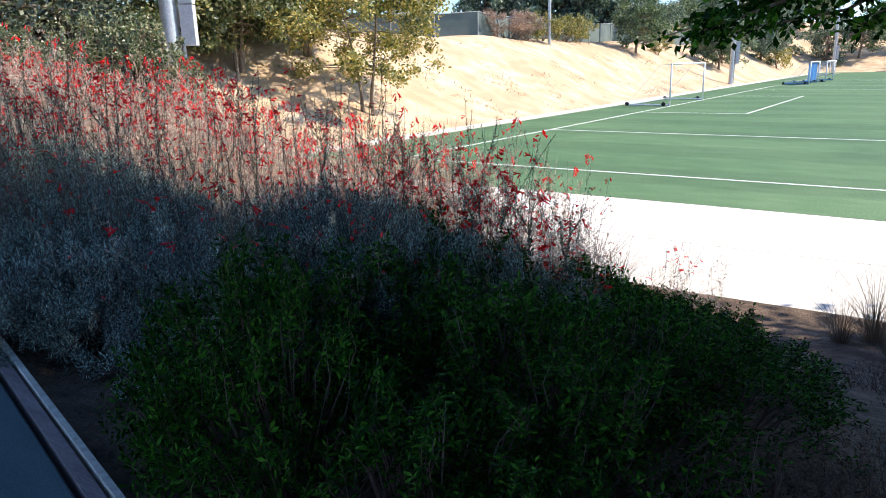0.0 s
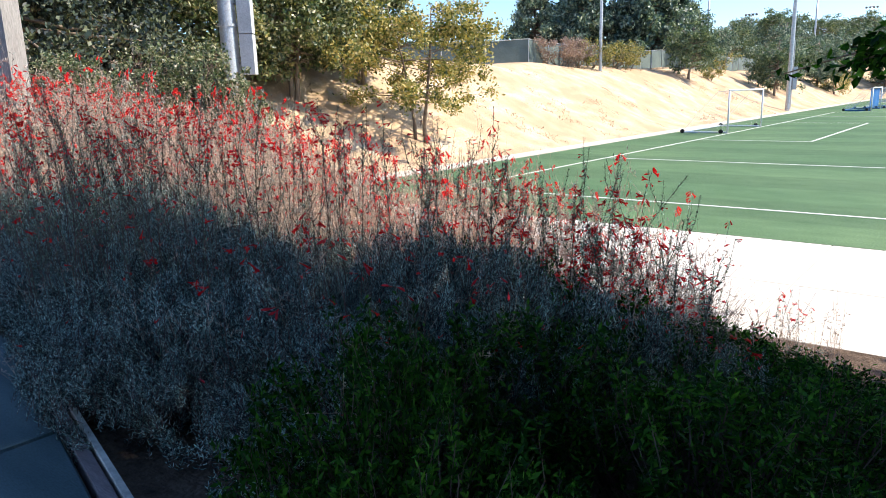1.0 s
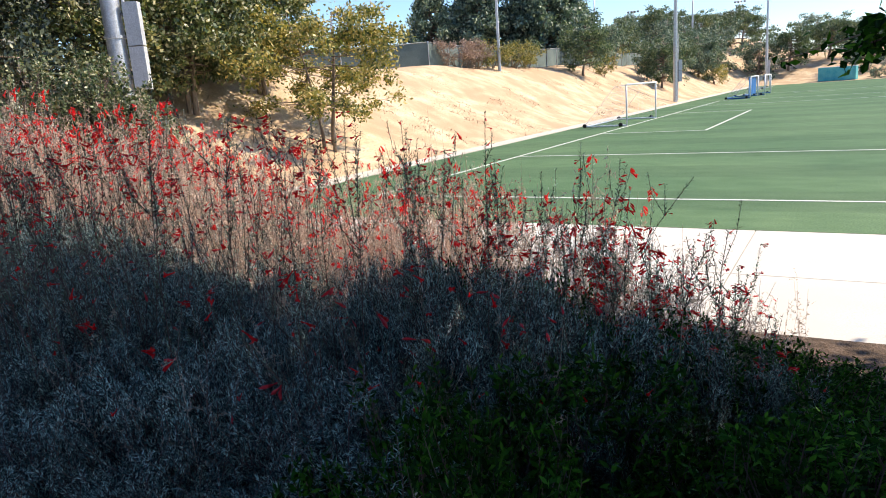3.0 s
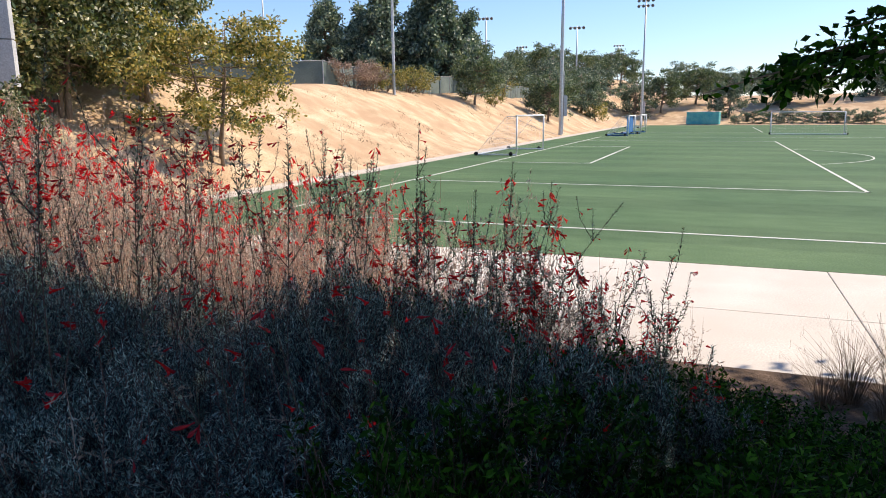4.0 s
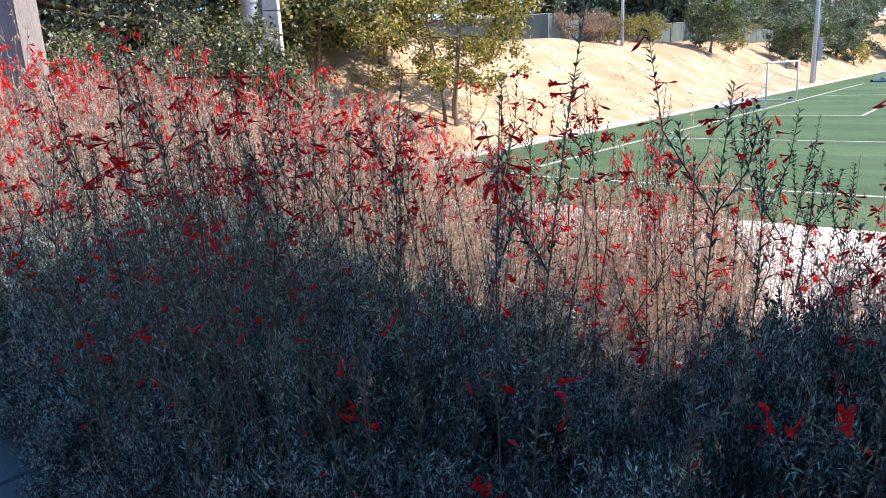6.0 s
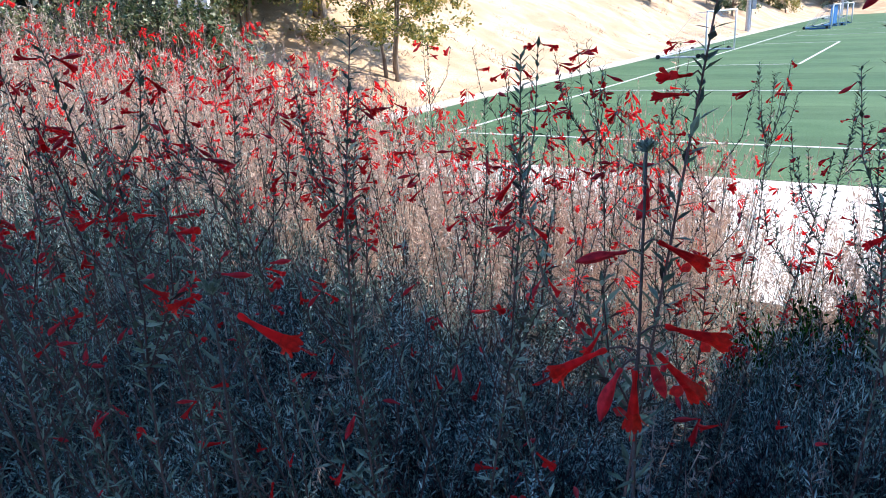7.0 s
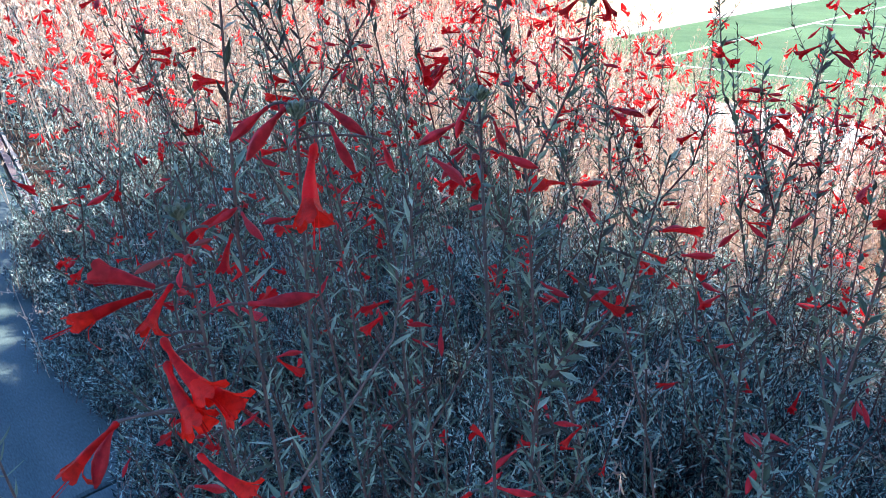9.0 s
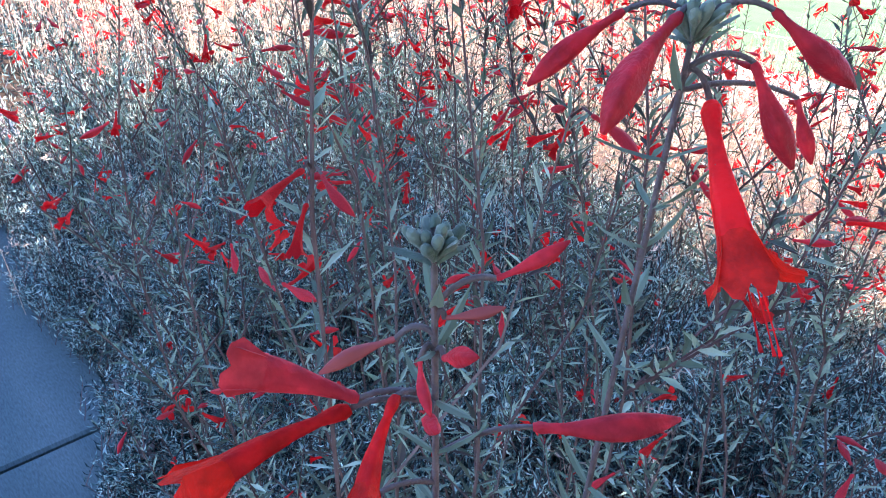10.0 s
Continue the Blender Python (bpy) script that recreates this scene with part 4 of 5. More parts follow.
def fuchsia_kind(seed, radius, body, top, shoots, stalks, flowers, near, leaf_len=0.024, step=0.02, dry=0):
    """Meshes of one shrub: leafy body, flowering stalks and pale dry straw-like stems, more of them to brighten the
    sunny part.
    """
    rng = random.Random(seed)
    sg, lg, fg, dg = Geo(), Geo(), Blooms() if near else Geo(), Geo()
    leafy_body(rng, lg, sg, radius, body, shoots, leaf_len, near)
    for i in range(stalks):
        a, r = rng.uniform(0, 6.2832), radius * 0.9 * rng.random() ** 0.5
        base = Vector((math.cos(a) * r, math.sin(a) * r, 0.0))
        h = rng.uniform(0.66, 1.0) * top
        stalk(rng, sg, lg, fg, base, h, rng.uniform(0.02, 0.24), step * rng.uniform(0.8, 1.3), leaf_len * 1.05, rng.randint(*flowers), near)
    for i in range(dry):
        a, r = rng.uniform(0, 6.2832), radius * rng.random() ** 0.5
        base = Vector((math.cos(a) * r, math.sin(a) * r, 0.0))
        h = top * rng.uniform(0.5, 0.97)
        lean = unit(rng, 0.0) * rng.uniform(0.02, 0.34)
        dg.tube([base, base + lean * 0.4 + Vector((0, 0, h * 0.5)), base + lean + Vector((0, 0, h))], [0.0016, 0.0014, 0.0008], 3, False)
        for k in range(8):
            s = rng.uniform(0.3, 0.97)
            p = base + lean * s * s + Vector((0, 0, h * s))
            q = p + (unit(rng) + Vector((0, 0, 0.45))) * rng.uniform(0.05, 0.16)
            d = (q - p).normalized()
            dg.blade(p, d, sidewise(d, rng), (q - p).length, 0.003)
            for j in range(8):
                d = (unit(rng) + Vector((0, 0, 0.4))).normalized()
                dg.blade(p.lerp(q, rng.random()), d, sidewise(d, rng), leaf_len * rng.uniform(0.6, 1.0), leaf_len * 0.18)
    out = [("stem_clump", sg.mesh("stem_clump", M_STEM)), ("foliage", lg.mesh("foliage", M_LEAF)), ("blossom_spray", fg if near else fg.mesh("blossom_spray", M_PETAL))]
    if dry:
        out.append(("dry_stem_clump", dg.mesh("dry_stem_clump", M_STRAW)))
    return out


OPEN_BLOSSOM, SHUT_BLOSSOM = blossom_mesh(True), blossom_mesh(False)


def add_blooms(blooms, ob):
    for m, is_open in blooms.at:
        o = part("blossom", OPEN_BLOSSOM if is_open else SHUT_BLOSSOM, None, ob)
        o.matrix_basis = m


NEAR_KINDS = [fuchsia_kind(40 + i, 0.42, 0.66, 1.06, 1350, 11, (0, 1), True, 0.026, 0.018, 1) for i in range(5)]
# many pale dry stems here stand in for sunlight on the shrubs
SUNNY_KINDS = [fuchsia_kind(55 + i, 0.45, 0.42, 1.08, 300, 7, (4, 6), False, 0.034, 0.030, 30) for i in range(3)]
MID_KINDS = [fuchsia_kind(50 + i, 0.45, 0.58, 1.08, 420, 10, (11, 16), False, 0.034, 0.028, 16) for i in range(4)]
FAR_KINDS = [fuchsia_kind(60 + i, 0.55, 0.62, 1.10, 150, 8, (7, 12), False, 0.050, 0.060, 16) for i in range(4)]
LOW_KINDS = [fuchsia_kind(70 + i, 0.42, 0.68, 0.80, 1350, 3, (0, 1), True, 0.026, 0.014, 2) for i in range(2)]
FUCHSIA_LABEL = "California fuchsia shrub with grey leaves and red tubular blossoms"


def fuchsia(kind, x, y, size, tall, turn):
    ob = thing("fuchsia_shrub", FUCHSIA_LABEL, "flowering shrub", "fuchsia shrubs in the bed",
               at=pose(x, y, land(x, y) + 0.04, 0, 0, turn) @ Matrix.Diagonal((size, size, tall, 1)))
    for name, me in kind:
        if isinstance(me, Blooms):
            add_blooms(me, ob)
        else:
            o = part(name, me, None, ob)
            if name in ("blossom_spray", "dry_stem_clump", "stem_clump", "foliage"):
                tagged(o, kind="stuff")


rng = random.Random(77)


def crest(x, y):
    """Height to which the tallest stalks reach."""
    z = 2.60 + 0.27 * max(0.0, min(2.4, 7.4 - x))
    z -= 0.20 * max(0.0, y + 13.3)
    return z


def plant_bed():
    y = -16.4
    while y < -9.4:
        x = -3.6
        while x < 12.0:
            px, py = x + rng.uniform(-0.16, 0.16), y + rng.uniform(-0.16, 0.16)
            x += 0.50
            if py < walk_edge(px) + (0.24 if px < 8.8 else 0.36):
                continue
            if px > 11.7 or (px > 10.9 and py < -13.4):
                continue
            # keep the stretch beside the footpath clear where the camera passes
            if 8.8 < px < 11.0 and py < walk_edge(px) + 0.62:
                continue
            near = 6.8 < px and py < -13.4
            mid = px > 4.6
            if px > 9.3 and py > -13.1 and rng.random() < 0.6:
                continue
            tall = (crest(px, py) - land(px, py)) / 1.08 * rng.uniform(0.86, 1.04) * (1 + 0.28 * noise.noise(Vector((px * 0.9, py * 0.9, 7.0))))
            if px > 9.0 and py < -14.2:
                tall = min(tall, 0.98)
            if 7.5 < px < 9.4 and py < -14.0:
                tall = min(tall, 0.86)
            tall *= 1 - 0.55 * smooth01(10.1, 11.5, px)
            # a low gap between two mounds, across the bed
            off = abs((px - 10.25) * 0.855 + (py + 14.5) * 0.52)
            if py > -14.7 and py < -12.3:
                tall *= 1 - 0.56 * smooth01(0.72, 0.28, off)
            sunny = py > -13.7 + 0.15 * (px - 9) + (0.7 if px > 9.2 else 0.0) or (px < 6.2 and rng.random() < 0.35)
            kinds = NEAR_KINDS if near else FAR_KINDS if not mid else SUNNY_KINDS if sunny else MID_KINDS
            fuchsia(kinds[rng.randrange(len(kinds))], px, py, rng.uniform(0.9, 1.15), max(0.32, tall), rng.uniform(0, 360))
        y += 0.48


plant_bed()


# low leafy shrubs right beside the footpath, under the tall stalks
for k in range(14):
    px = 6.3 + 0.3 * k
    for off, tl in ((0.2 if px > 7.7 else 0.1, 0.74), (0.48, 0.9)):
        if px > 9.9:
            off += 0.26
        fuchsia(LOW_KINDS[(k + (off > 0.3)) % 2], px + rng.uniform(-0.08, 0.08), walk_edge(px) + off, 0.85, tl * rng.uniform(0.9, 1.1), rng.uniform(0, 360))


def tall_stalk(x, y, ztop, lean, seed, flowers=5, shoots=2, leafy=1.0, bloom_size=0.92, broad=1.0):
    """A single stem that stands clear of the shrubs, with a few side shoots."""
    rr = random.Random(seed)
    sg, lg, fg = Geo(), Geo(), Blooms(bloom_size)
    ground = land(x - lean[0], y - lean[1])
    h = ztop - ground - 0.02
    sway = unit(rr, 0.0) * 0.03
    pts = [Vector((lean[0] * (s ** 2.5 - 1), lean[1] * (s ** 2.5 - 1), h * s)) + sway * math.sin(s * 6) for s in (0, 0.2, 0.4, 0.55, 0.7, 0.85, 1.0)]
    sg.tube(pts, [0.0021, 0.002, 0.0019, 0.0017, 0.0015, 0.0012, 0.0007], 5, False)
    dress(rr, sg, lg, fg, pts, 0.25, 0.023 / leafy, 0.031 * leafy ** 0.5 / broad ** 0.4, flowers, True, 0.22, broad)
    for k in range(shoots):
        b = pts[rr.randint(3, 5)]
        a = rr.uniform(0, 6.28)
        o = Vector((math.cos(a), math.sin(a), 0))
        ln = rr.uniform(0.14, 0.3)
        sp = [b, b + o * ln * 0.35 + Vector((0, 0, ln * 0.5)), b + o * ln * 0.45 + Vector((0, 0, ln))]
        sg.tube(sp, [0.0014, 0.0011, 0.0006], 4, False)
        dress(rr, sg, lg, fg, sp, 0.08, 0.018 / leafy, 0.025 * leafy ** 0.5 / broad ** 0.4, flowers // 2, True, 0.5, broad)
    ob = thing("fuchsia_stalk", "tall upright fuchsia stem with narrow leaves and red blossoms", "flower stem", "tall fuchsia stems", at=pose(x, y, ground))
    part("stem", sg, M_STEM, ob)
    part("foliage", lg, M_LEAF_SHADED, ob)
    add_blooms(fg, ob)


for i, (sx, sy, sz, lx, ly) in enumerate(((10.50, -13.49, 2.70, 0.03, 0.0), (9.78, -13.06, 2.63, 0.02, 0.02), (10.44, -13.98, 2.59, -0.05, 0.0), (10.77, -12.93, 2.46, 0.10, 0.0),
                                          (11.27, -12.75, 2.31, 0.50, 0.0), (11.0, -13.0, 2.40, 0.22, 0.05), (10.2, -13.4, 2.48, 0.05, 0.05), (9.5, -13.3, 2.52, -0.05, 0.0),
                                          (11.57, -13.6, 2.22, 0.03, 0.0), (10.9, -13.6, 2.28, 0.08, 0.0), (9.1, -13.7, 2.62, 0.0, 0.05), (8.6, -13.9, 2.68, -0.06, 0.0), (8.2, -13.4, 2.72, 0.05, 0.0),
                                          (9.62, -14.85, 2.84, 0.05, 0.0), (9.30, -15.05, 2.86, -0.08, 0.0), (9.75, -14.72, 2.80, 0.06, 0.04), (10.02, -14.86, 2.93, 0.10, 0.05),
                                          (10.22, -14.75, 2.78, 0.04, 0.05), (10.48, -14.45, 2.66, 0.05, 0.0), (9.45, -14.65, 2.74, 0.03, 0.03), (10.15, -14.25, 2.66, 0.0, 0.05),
                                          (8.9, -15.0, 2.66, -0.10, 0.0), (8.55, -14.9, 2.60, -0.15, -0.05), (8.2, -14.95, 2.5, -0.15, -0.05), (9.1, -14.6, 2.7, 0.04, 0.0), (8.7, -14.5, 2.72, 0.06, 0.0))):
    tall_stalk(sx, sy, sz, (lx, ly), 300 + i, 2 + i % 4, 3 + i % 3, 1.3, 0.8, 1.7)


for k in range(7):
    for off, tl in ((0.8, 0.98), (1.12, 1.04)):
        px = 7.3 + 0.32 * k
        fuchsia(LOW_KINDS[k % 2], px, walk_edge(px) + off, 0.9, tl * rng.uniform(0.92, 1.06), rng.uniform(0, 360))
for mx, my, ms, mt in ((10.5, -14.05, 0.85, 1.12), (10.85, -13.95, 0.9, 1.15), (11.2, -13.85, 0.85, 1.06), (11.5, -13.7, 0.8, 0.9), (10.7, -14.4, 0.8, 0.95), (11.1, -14.35, 0.85, 0.92), (11.75, -13.5, 0.7, 0.7),
                       (10.25, -13.75, 0.85, 1.26), (10.15, -13.4, 0.8, 1.24), (10.15, -14.05, 0.75, 1.12), (10.1, -14.4, 0.7, 0.9), (9.98, -13.7, 0.65, 1.12), (10.45, -13.45, 0.85, 1.26), (10.8, -13.5, 0.8, 1.1), (10.6, -13.0, 0.7, 1.0)):
    fuchsia(LOW_KINDS[rng.randrange(2)], mx, my, ms, mt, rng.uniform(0, 360))
stand = random.Random(64)
for i in range(26):
    sx = 9.95 + 1.75 * (i + stand.random()) / 26
    sy = -13.45 + stand.uniform(-0.35, 0.4)
    tall_stalk(sx, sy, 2.46 - 0.40 * (sx - 10.0) + stand.uniform(-0.16, 0.14), (stand.uniform(-0.06, 0.14), 0.0), 400 + i, 4 + i % 4, 4 + i % 3, 1.35, 0.8, 2.0)
for i in range(34):
    sx, sy = stand.uniform(7.6, 9.7), stand.uniform(-14.25, -13.2)
    tall_stalk(sx, sy, stand.uniform(2.42, 2.78), (stand.uniform(-0.12, 0.12), stand.uniform(-0.08, 0.08)), 460 + i, 5 + i % 3, 3 + i % 2, 1.05, 1.1, 1.4)
for i, (sx, sy, sz, lx) in enumerate(((9.15, -14.95, 2.72, -0.20), (9.0, -14.8, 2.65, -0.22), (8.8, -14.95, 2.6, -0.2), (9.25, -14.8, 2.7, -0.15), (8.6, -14.7, 2.6, -0.2), (9.3, -14.55, 2.68, -0.18))):
    tall_stalk(sx, sy, sz, (lx, 0.0), 520 + i, 4 + i % 3, 2, 1.3)


low_rng = random.Random(88)
for i in range(32):
    sx = 9.2 + 2.0 * (i + low_rng.random()) / 32
    sy = max(walk_edge(sx) + 0.45, low_rng.uniform(-15.1, -13.9))
    tall_stalk(sx, sy, land(sx, sy) + low_rng.uniform(0.66, 0.95), (low_rng.uniform(-0.16, 0.16), low_rng.uniform(-0.2, 0.05)), 620 + i, 1 + i % 3, 1, 1.0, 1.35)
lean_rng = random.Random(91)
for i in range(22):
    sx = 7.9 + 1.55 * (i + lean_rng.random()) / 22
    sy = walk_edge(sx) + lean_rng.uniform(0.10, 0.75)
    tall_stalk(sx, sy, lean_rng.uniform(2.36, 2.70), (lean_rng.uniform(-0.34, -0.06), lean_rng.uniform(-0.24, 0.04)), 560 + i, 1 + i % 3, 1 + i % 2, 1.0)


edge_rng = random.Random(93)
for i in range(30):
    sx = 8.35 + 0.95 * (i + edge_rng.random()) / 30
    sy = walk_edge(sx) + edge_rng.uniform(0.02, 0.62)
    tall_stalk(sx, sy, edge_rng.uniform(2.56, 2.90), (edge_rng.uniform(-0.10, 0.06), edge_rng.uniform(-0.14, 0.04)), 660 + i, 2 + i % 4, 1 + i % 3, 1.15, 0.95)

for i in range(12):
    sx = 7.7 + 1.3 * (i + edge_rng.random()) / 12
    sy = walk_edge(sx) - edge_rng.uniform(0.02, 0.12)
    tall_stalk(sx, sy, edge_rng.uniform(2.2, 2.6), (edge_rng.uniform(-0.12, 0.02), edge_rng.uniform(-0.24, -0.10)), 700 + i, 2 + i % 3, 2 + i % 2, 1.2, 0.9)


# ---- stems that the walk ends among ----
def long_leaf(g, base, d, side, length, width, droop=0.25):
    up = side.cross(d).normalized()
    pts = [base + d * length * s - Vector((0, 0, droop * length * s * s)) for s in (0, 0.3, 0.65, 1.0)]
    ws = (0.25, 0.5, 0.42, 0.03)
    v = []
    for p, w in zip(pts, ws):
        v += [tuple(p - side * width * w + up * width * 0.18), tuple(p), tuple(p + side * width * w + up * width * 0.18)]
    g.add(v, [f for i in range(3) for f in ((i * 3, i * 3 + 1, i * 3 + 4, i * 3 + 3), (i * 3 + 1, i * 3 + 2, i * 3 + 5, i * 3 + 4))])


def close_stalk(label, top, foot, bends, blossoms, seed, leaves=26, thick=0.00066, bud=True, leaf_scale=1.0):
    """A stem seen from a hand's width. blossoms: where the stem lets it go (0 top, in metres along it), pedicel (dx, dy, dz), way (dx, dy, dz), length, open or bud."""
    rr = random.Random(seed)
    top, foot = Vector(top), Vector(foot)
    ob = thing("fuchsia_stalk", label, "flower stem", "tall fuchsia stems", at=Matrix.Translation(foot))
    n = 14
    h = (top - foot).length

    def at_drop(m):
        s = min(1.0, m / h)
        p = top.lerp(foot, s) - foot
        return p + Vector((bends[0], bends[1], 0)) * math.sin(math.pi * min(1, s * 1.4)) 
    g = Geo()
    drops = [0, 0.01, 0.02, 0.03, 0.045, 0.06, 0.08, 0.12, 0.2, 0.35, 0.6, h]
    drops = [d for d in drops if d < h] + [h]
    g.tube([at_drop(d) for d in drops], [thick * (0.75 + 0.5 * min(1, d / 0.2)) for d in drops], 8, False)
    part("stem", g, M_STEM_GREY, ob, "slender purplish-grey stem", True)
    if bud:
        g = Geo()
        for k in range(13):
            a = k * 2.4
            d = Vector((math.cos(a) * (0.25 + 0.06 * k), math.sin(a) * (0.25 + 0.06 * k), 1.0)).normalized()
            b, ln = at_drop(0.005), rr.uniform(0.0045, 0.0072)
            g.tube([b, b + d * ln * 0.45, b + d * ln * 0.7, b + d * ln * 0.9, b + d * ln], [0.0003, 0.0005, 0.0009, 0.0008, 0.0002], 7)
            if k % 3 == 0:
                long_leaf(g, b, (d + Vector((d.x, d.y, -0.2))).normalized(), Vector((-math.sin(a), math.cos(a), 0)), ln * 1.2, 0.0022, 0.2)
        tagged(part("bud_tip", g, M_BUD_GREEN, ob, "grey-green cluster of young buds", True), kind="stuff")
    for drop, ped, way, length, is_open in blossoms:
        b = at_drop(drop)
        q = b + Vector(ped)
        w = Vector(way).normalized()
        g = Geo()
        g.tube([b.lerp(q, s) + Vector((0, 0, 0.0075 * s * (1 - s))) for s in (0, 0.15, 0.3, 0.45, 0.6, 0.75, 0.9, 1.0)], 0.00048, 6, False)
        part("pedicel", g, M_STEM_GREY, ob, smooth=True)
        g = Geo()
        side = w.cross(Vector((0.3, 0.2, 1))).normalized()
        petals = Geo()
        flower_geo(g, q, w, side, length, is_open in (1, 3), True, False, petals, 1.75 if is_open == 3 else 1.0)
        blossom = part("blossom", g, (M_PETAL_BUD, M_PETAL, M_BUD, M_PETAL_BUD)[is_open], ob, ("closed pinkish-red blossom", "open red tubular blossom", "dusky pink bud", "half-open pinkish-red blossom")[is_open], True)
        if is_open == 3:
            part("corolla_rim", petals, M_PETAL_BUD, blossom, "folded pink-red rim", True)
        if is_open == 1:
            part("corolla_rim", petals, M_LOBE, blossom, "flared scarlet rim of four notched lobes", True)
            for k in range(4):
                o = unit(random.Random(k)) * length * 0.04
                g = Geo()
                g.tube([q + w * length * 0.6 + o * 0.5, q + w * length * 1.12 + o, q + w * length * 1.17 + o], [length * 0.005, length * 0.004, length * 0.012], 4)
                part("stamen", g, M_PETAL, blossom)
    m = 0.012
    while m < min(h, 0.5) and leaves > 0:
        b = at_drop(m)
        a0 = rr.uniform(0, 6.28)
        for k in (0, 3.1416):
            a = a0 + k + rr.uniform(-0.3, 0.3)
            d = Vector((math.cos(a), math.sin(a), rr.uniform(0.0, 0.7))).normalized()
            g = Geo()
            ln = leaf_scale * (rr.uniform(0.009, 0.014) if m < 0.05 else rr.uniform(0.008, 0.013))
            long_leaf(g, b, d, Vector((-math.sin(a), math.cos(a), 0)), ln * 0.9, ln * rr.uniform(0.13, 0.17), rr.uniform(-0.6, 0.1))
            part("leaf", g, M_LEAF_SHADED, ob)
            leaves -= 1
        m += rr.uniform(0.007, 0.013) * (1 if m < 0.06 else 1.6)


GROUND_A = land(9.6, -15.3) + 0.05
close_stalk("fuchsia stem with drooping red blossoms and long grey leaves", (9.5405, -15.367, 2.776), (9.575, -15.345, GROUND_A), (-0.012, -0.022), [
    (0.009, (0.003, 0.004, -0.005), (0.62, -0.46, -0.64), 0.033, 1), (0.002, (-0.009, -0.005, 0.0005), (-0.39, -0.69, -0.6), 0.0175, 0),
    (0.003, (-0.001, -0.003, 0.002), (0.05, -0.77, -0.64), 0.0215, 0), (0.002, (0.008, 0.006, 0.002), (0.67, 0.45, -0.6), 0.0165, 0),
    (0.009, (0.006, 0.009, 0.001), (0.49, 0.15, -0.86), 0.0175, 0), (0.012, (0.006, 0.03, -0.005), (0.43, 0.04, -0.9), 0.012, 0)], 5, 30)
close_stalk("fuchsia stem with buds and spreading red blossoms", (9.5303, -15.4076, 2.7497), (9.55, -15.40, land(9.55, -15.4) + 0.05), (0.006, 0.0), [
    (0.012, (0.005, 0.007, 0.004), (0.54, 0.66, 0.52), 0.0115, 0), (0.017, (-0.004, -0.004, -0.001), (-0.35, -0.89, -0.29), 0.012, 2),
    (0.029, (-0.006, -0.010, 0.002), (-0.55, -0.76, 0.34), 0.0215, 3), (0.030, (-0.007, -0.011, 0.001), (-0.14, -0.98, -0.17), 0.028, 1),
    (0.040, (0.008, 0.014, 0.003), (0.70, 0.70, 0.14), 0.0235, 0), (0.021, (0.002, 0.0, 0.001), (0.76, -0.27, 0.59), 0.013, 0),
    (0.020, (-0.001, -0.002, -0.001), (0.79, -0.46, -0.4), 0.009, 0), (0.031, (0.001, -0.002, 0.001), (0.69, -0.51, 0.51), 0.012, 0),
    (0.015, (0.001, 0.001, 0.001), (0.74, 0.59, 0.32), 0.009, 2), (0.046, (-0.003, -0.0125, 0.002), (0.90, 0.10, -0.35), 0.033, 1),
    (0.05, (-0.001, -0.0116, 0.0), (0.88, 0.30, -0.36), 0.035, 1), (0.052, (0.0, -0.014, 0.001), (0.93, -0.05, -0.33), 0.032, 1), (0.030, (-0.002, -0.006, 0.004), (0.49, -0.71, -0.51), 0.020, 1),
    (0.075, (-0.019, -0.029, -0.002), (0.03, -0.83, -0.55), 0.026, 1), (0.078, (-0.025, -0.0287, -0.002), (0.49, -0.59, -0.64), 0.023, 0), (0.085, (-0.006, -0.009, -0.010), (0.91, 0.31, -0.28), 0.030, 1)], 6, 14)
close_stalk("fuchsia stem topped by a grey bud cluster", (9.588, -15.331, 2.782), (9.60, -15.28, land(9.6, -15.28) + 0.05), (0.004, -0.006), [
    (0.006, (-0.002, -0.002, 0.001), (-0.2, -0.3, -0.9), 0.012, 0), (0.012, (0.003, 0.003, 0.001), (0.3, 0.2, -0.9), 0.010, 0), (0.022, (0.005, 0.003, 0.001), (0.8, 0.45, -0.3), 0.013, 0),
    (0.014, (-0.006, -0.005, 0.002), (-0.7, -0.5, -0.5), 0.014, 0)], 7, 22)
close_stalk("fuchsia stem with one wide open red blossom", (9.767, -15.362, 2.80), (9.79, -15.30, land(9.79, -15.3) + 0.05), (0.004, -0.01), [
    (0.024, (0.004, 0.004, 0.001), (0.05, -0.05, -1.0), 0.022, 1), (0.012, (-0.008, -0.006, 0.0), (-0.75, -0.5, -0.35), 0.016, 0), (0.010, (0.003, 0.004, 0.001), (0.2, 0.3, -0.9), 0.016, 1),
    (0.042, (0.002, 0.003, 0.0), (0.8, 0.55, 0.0), 0.018, 0)], 8, 26)
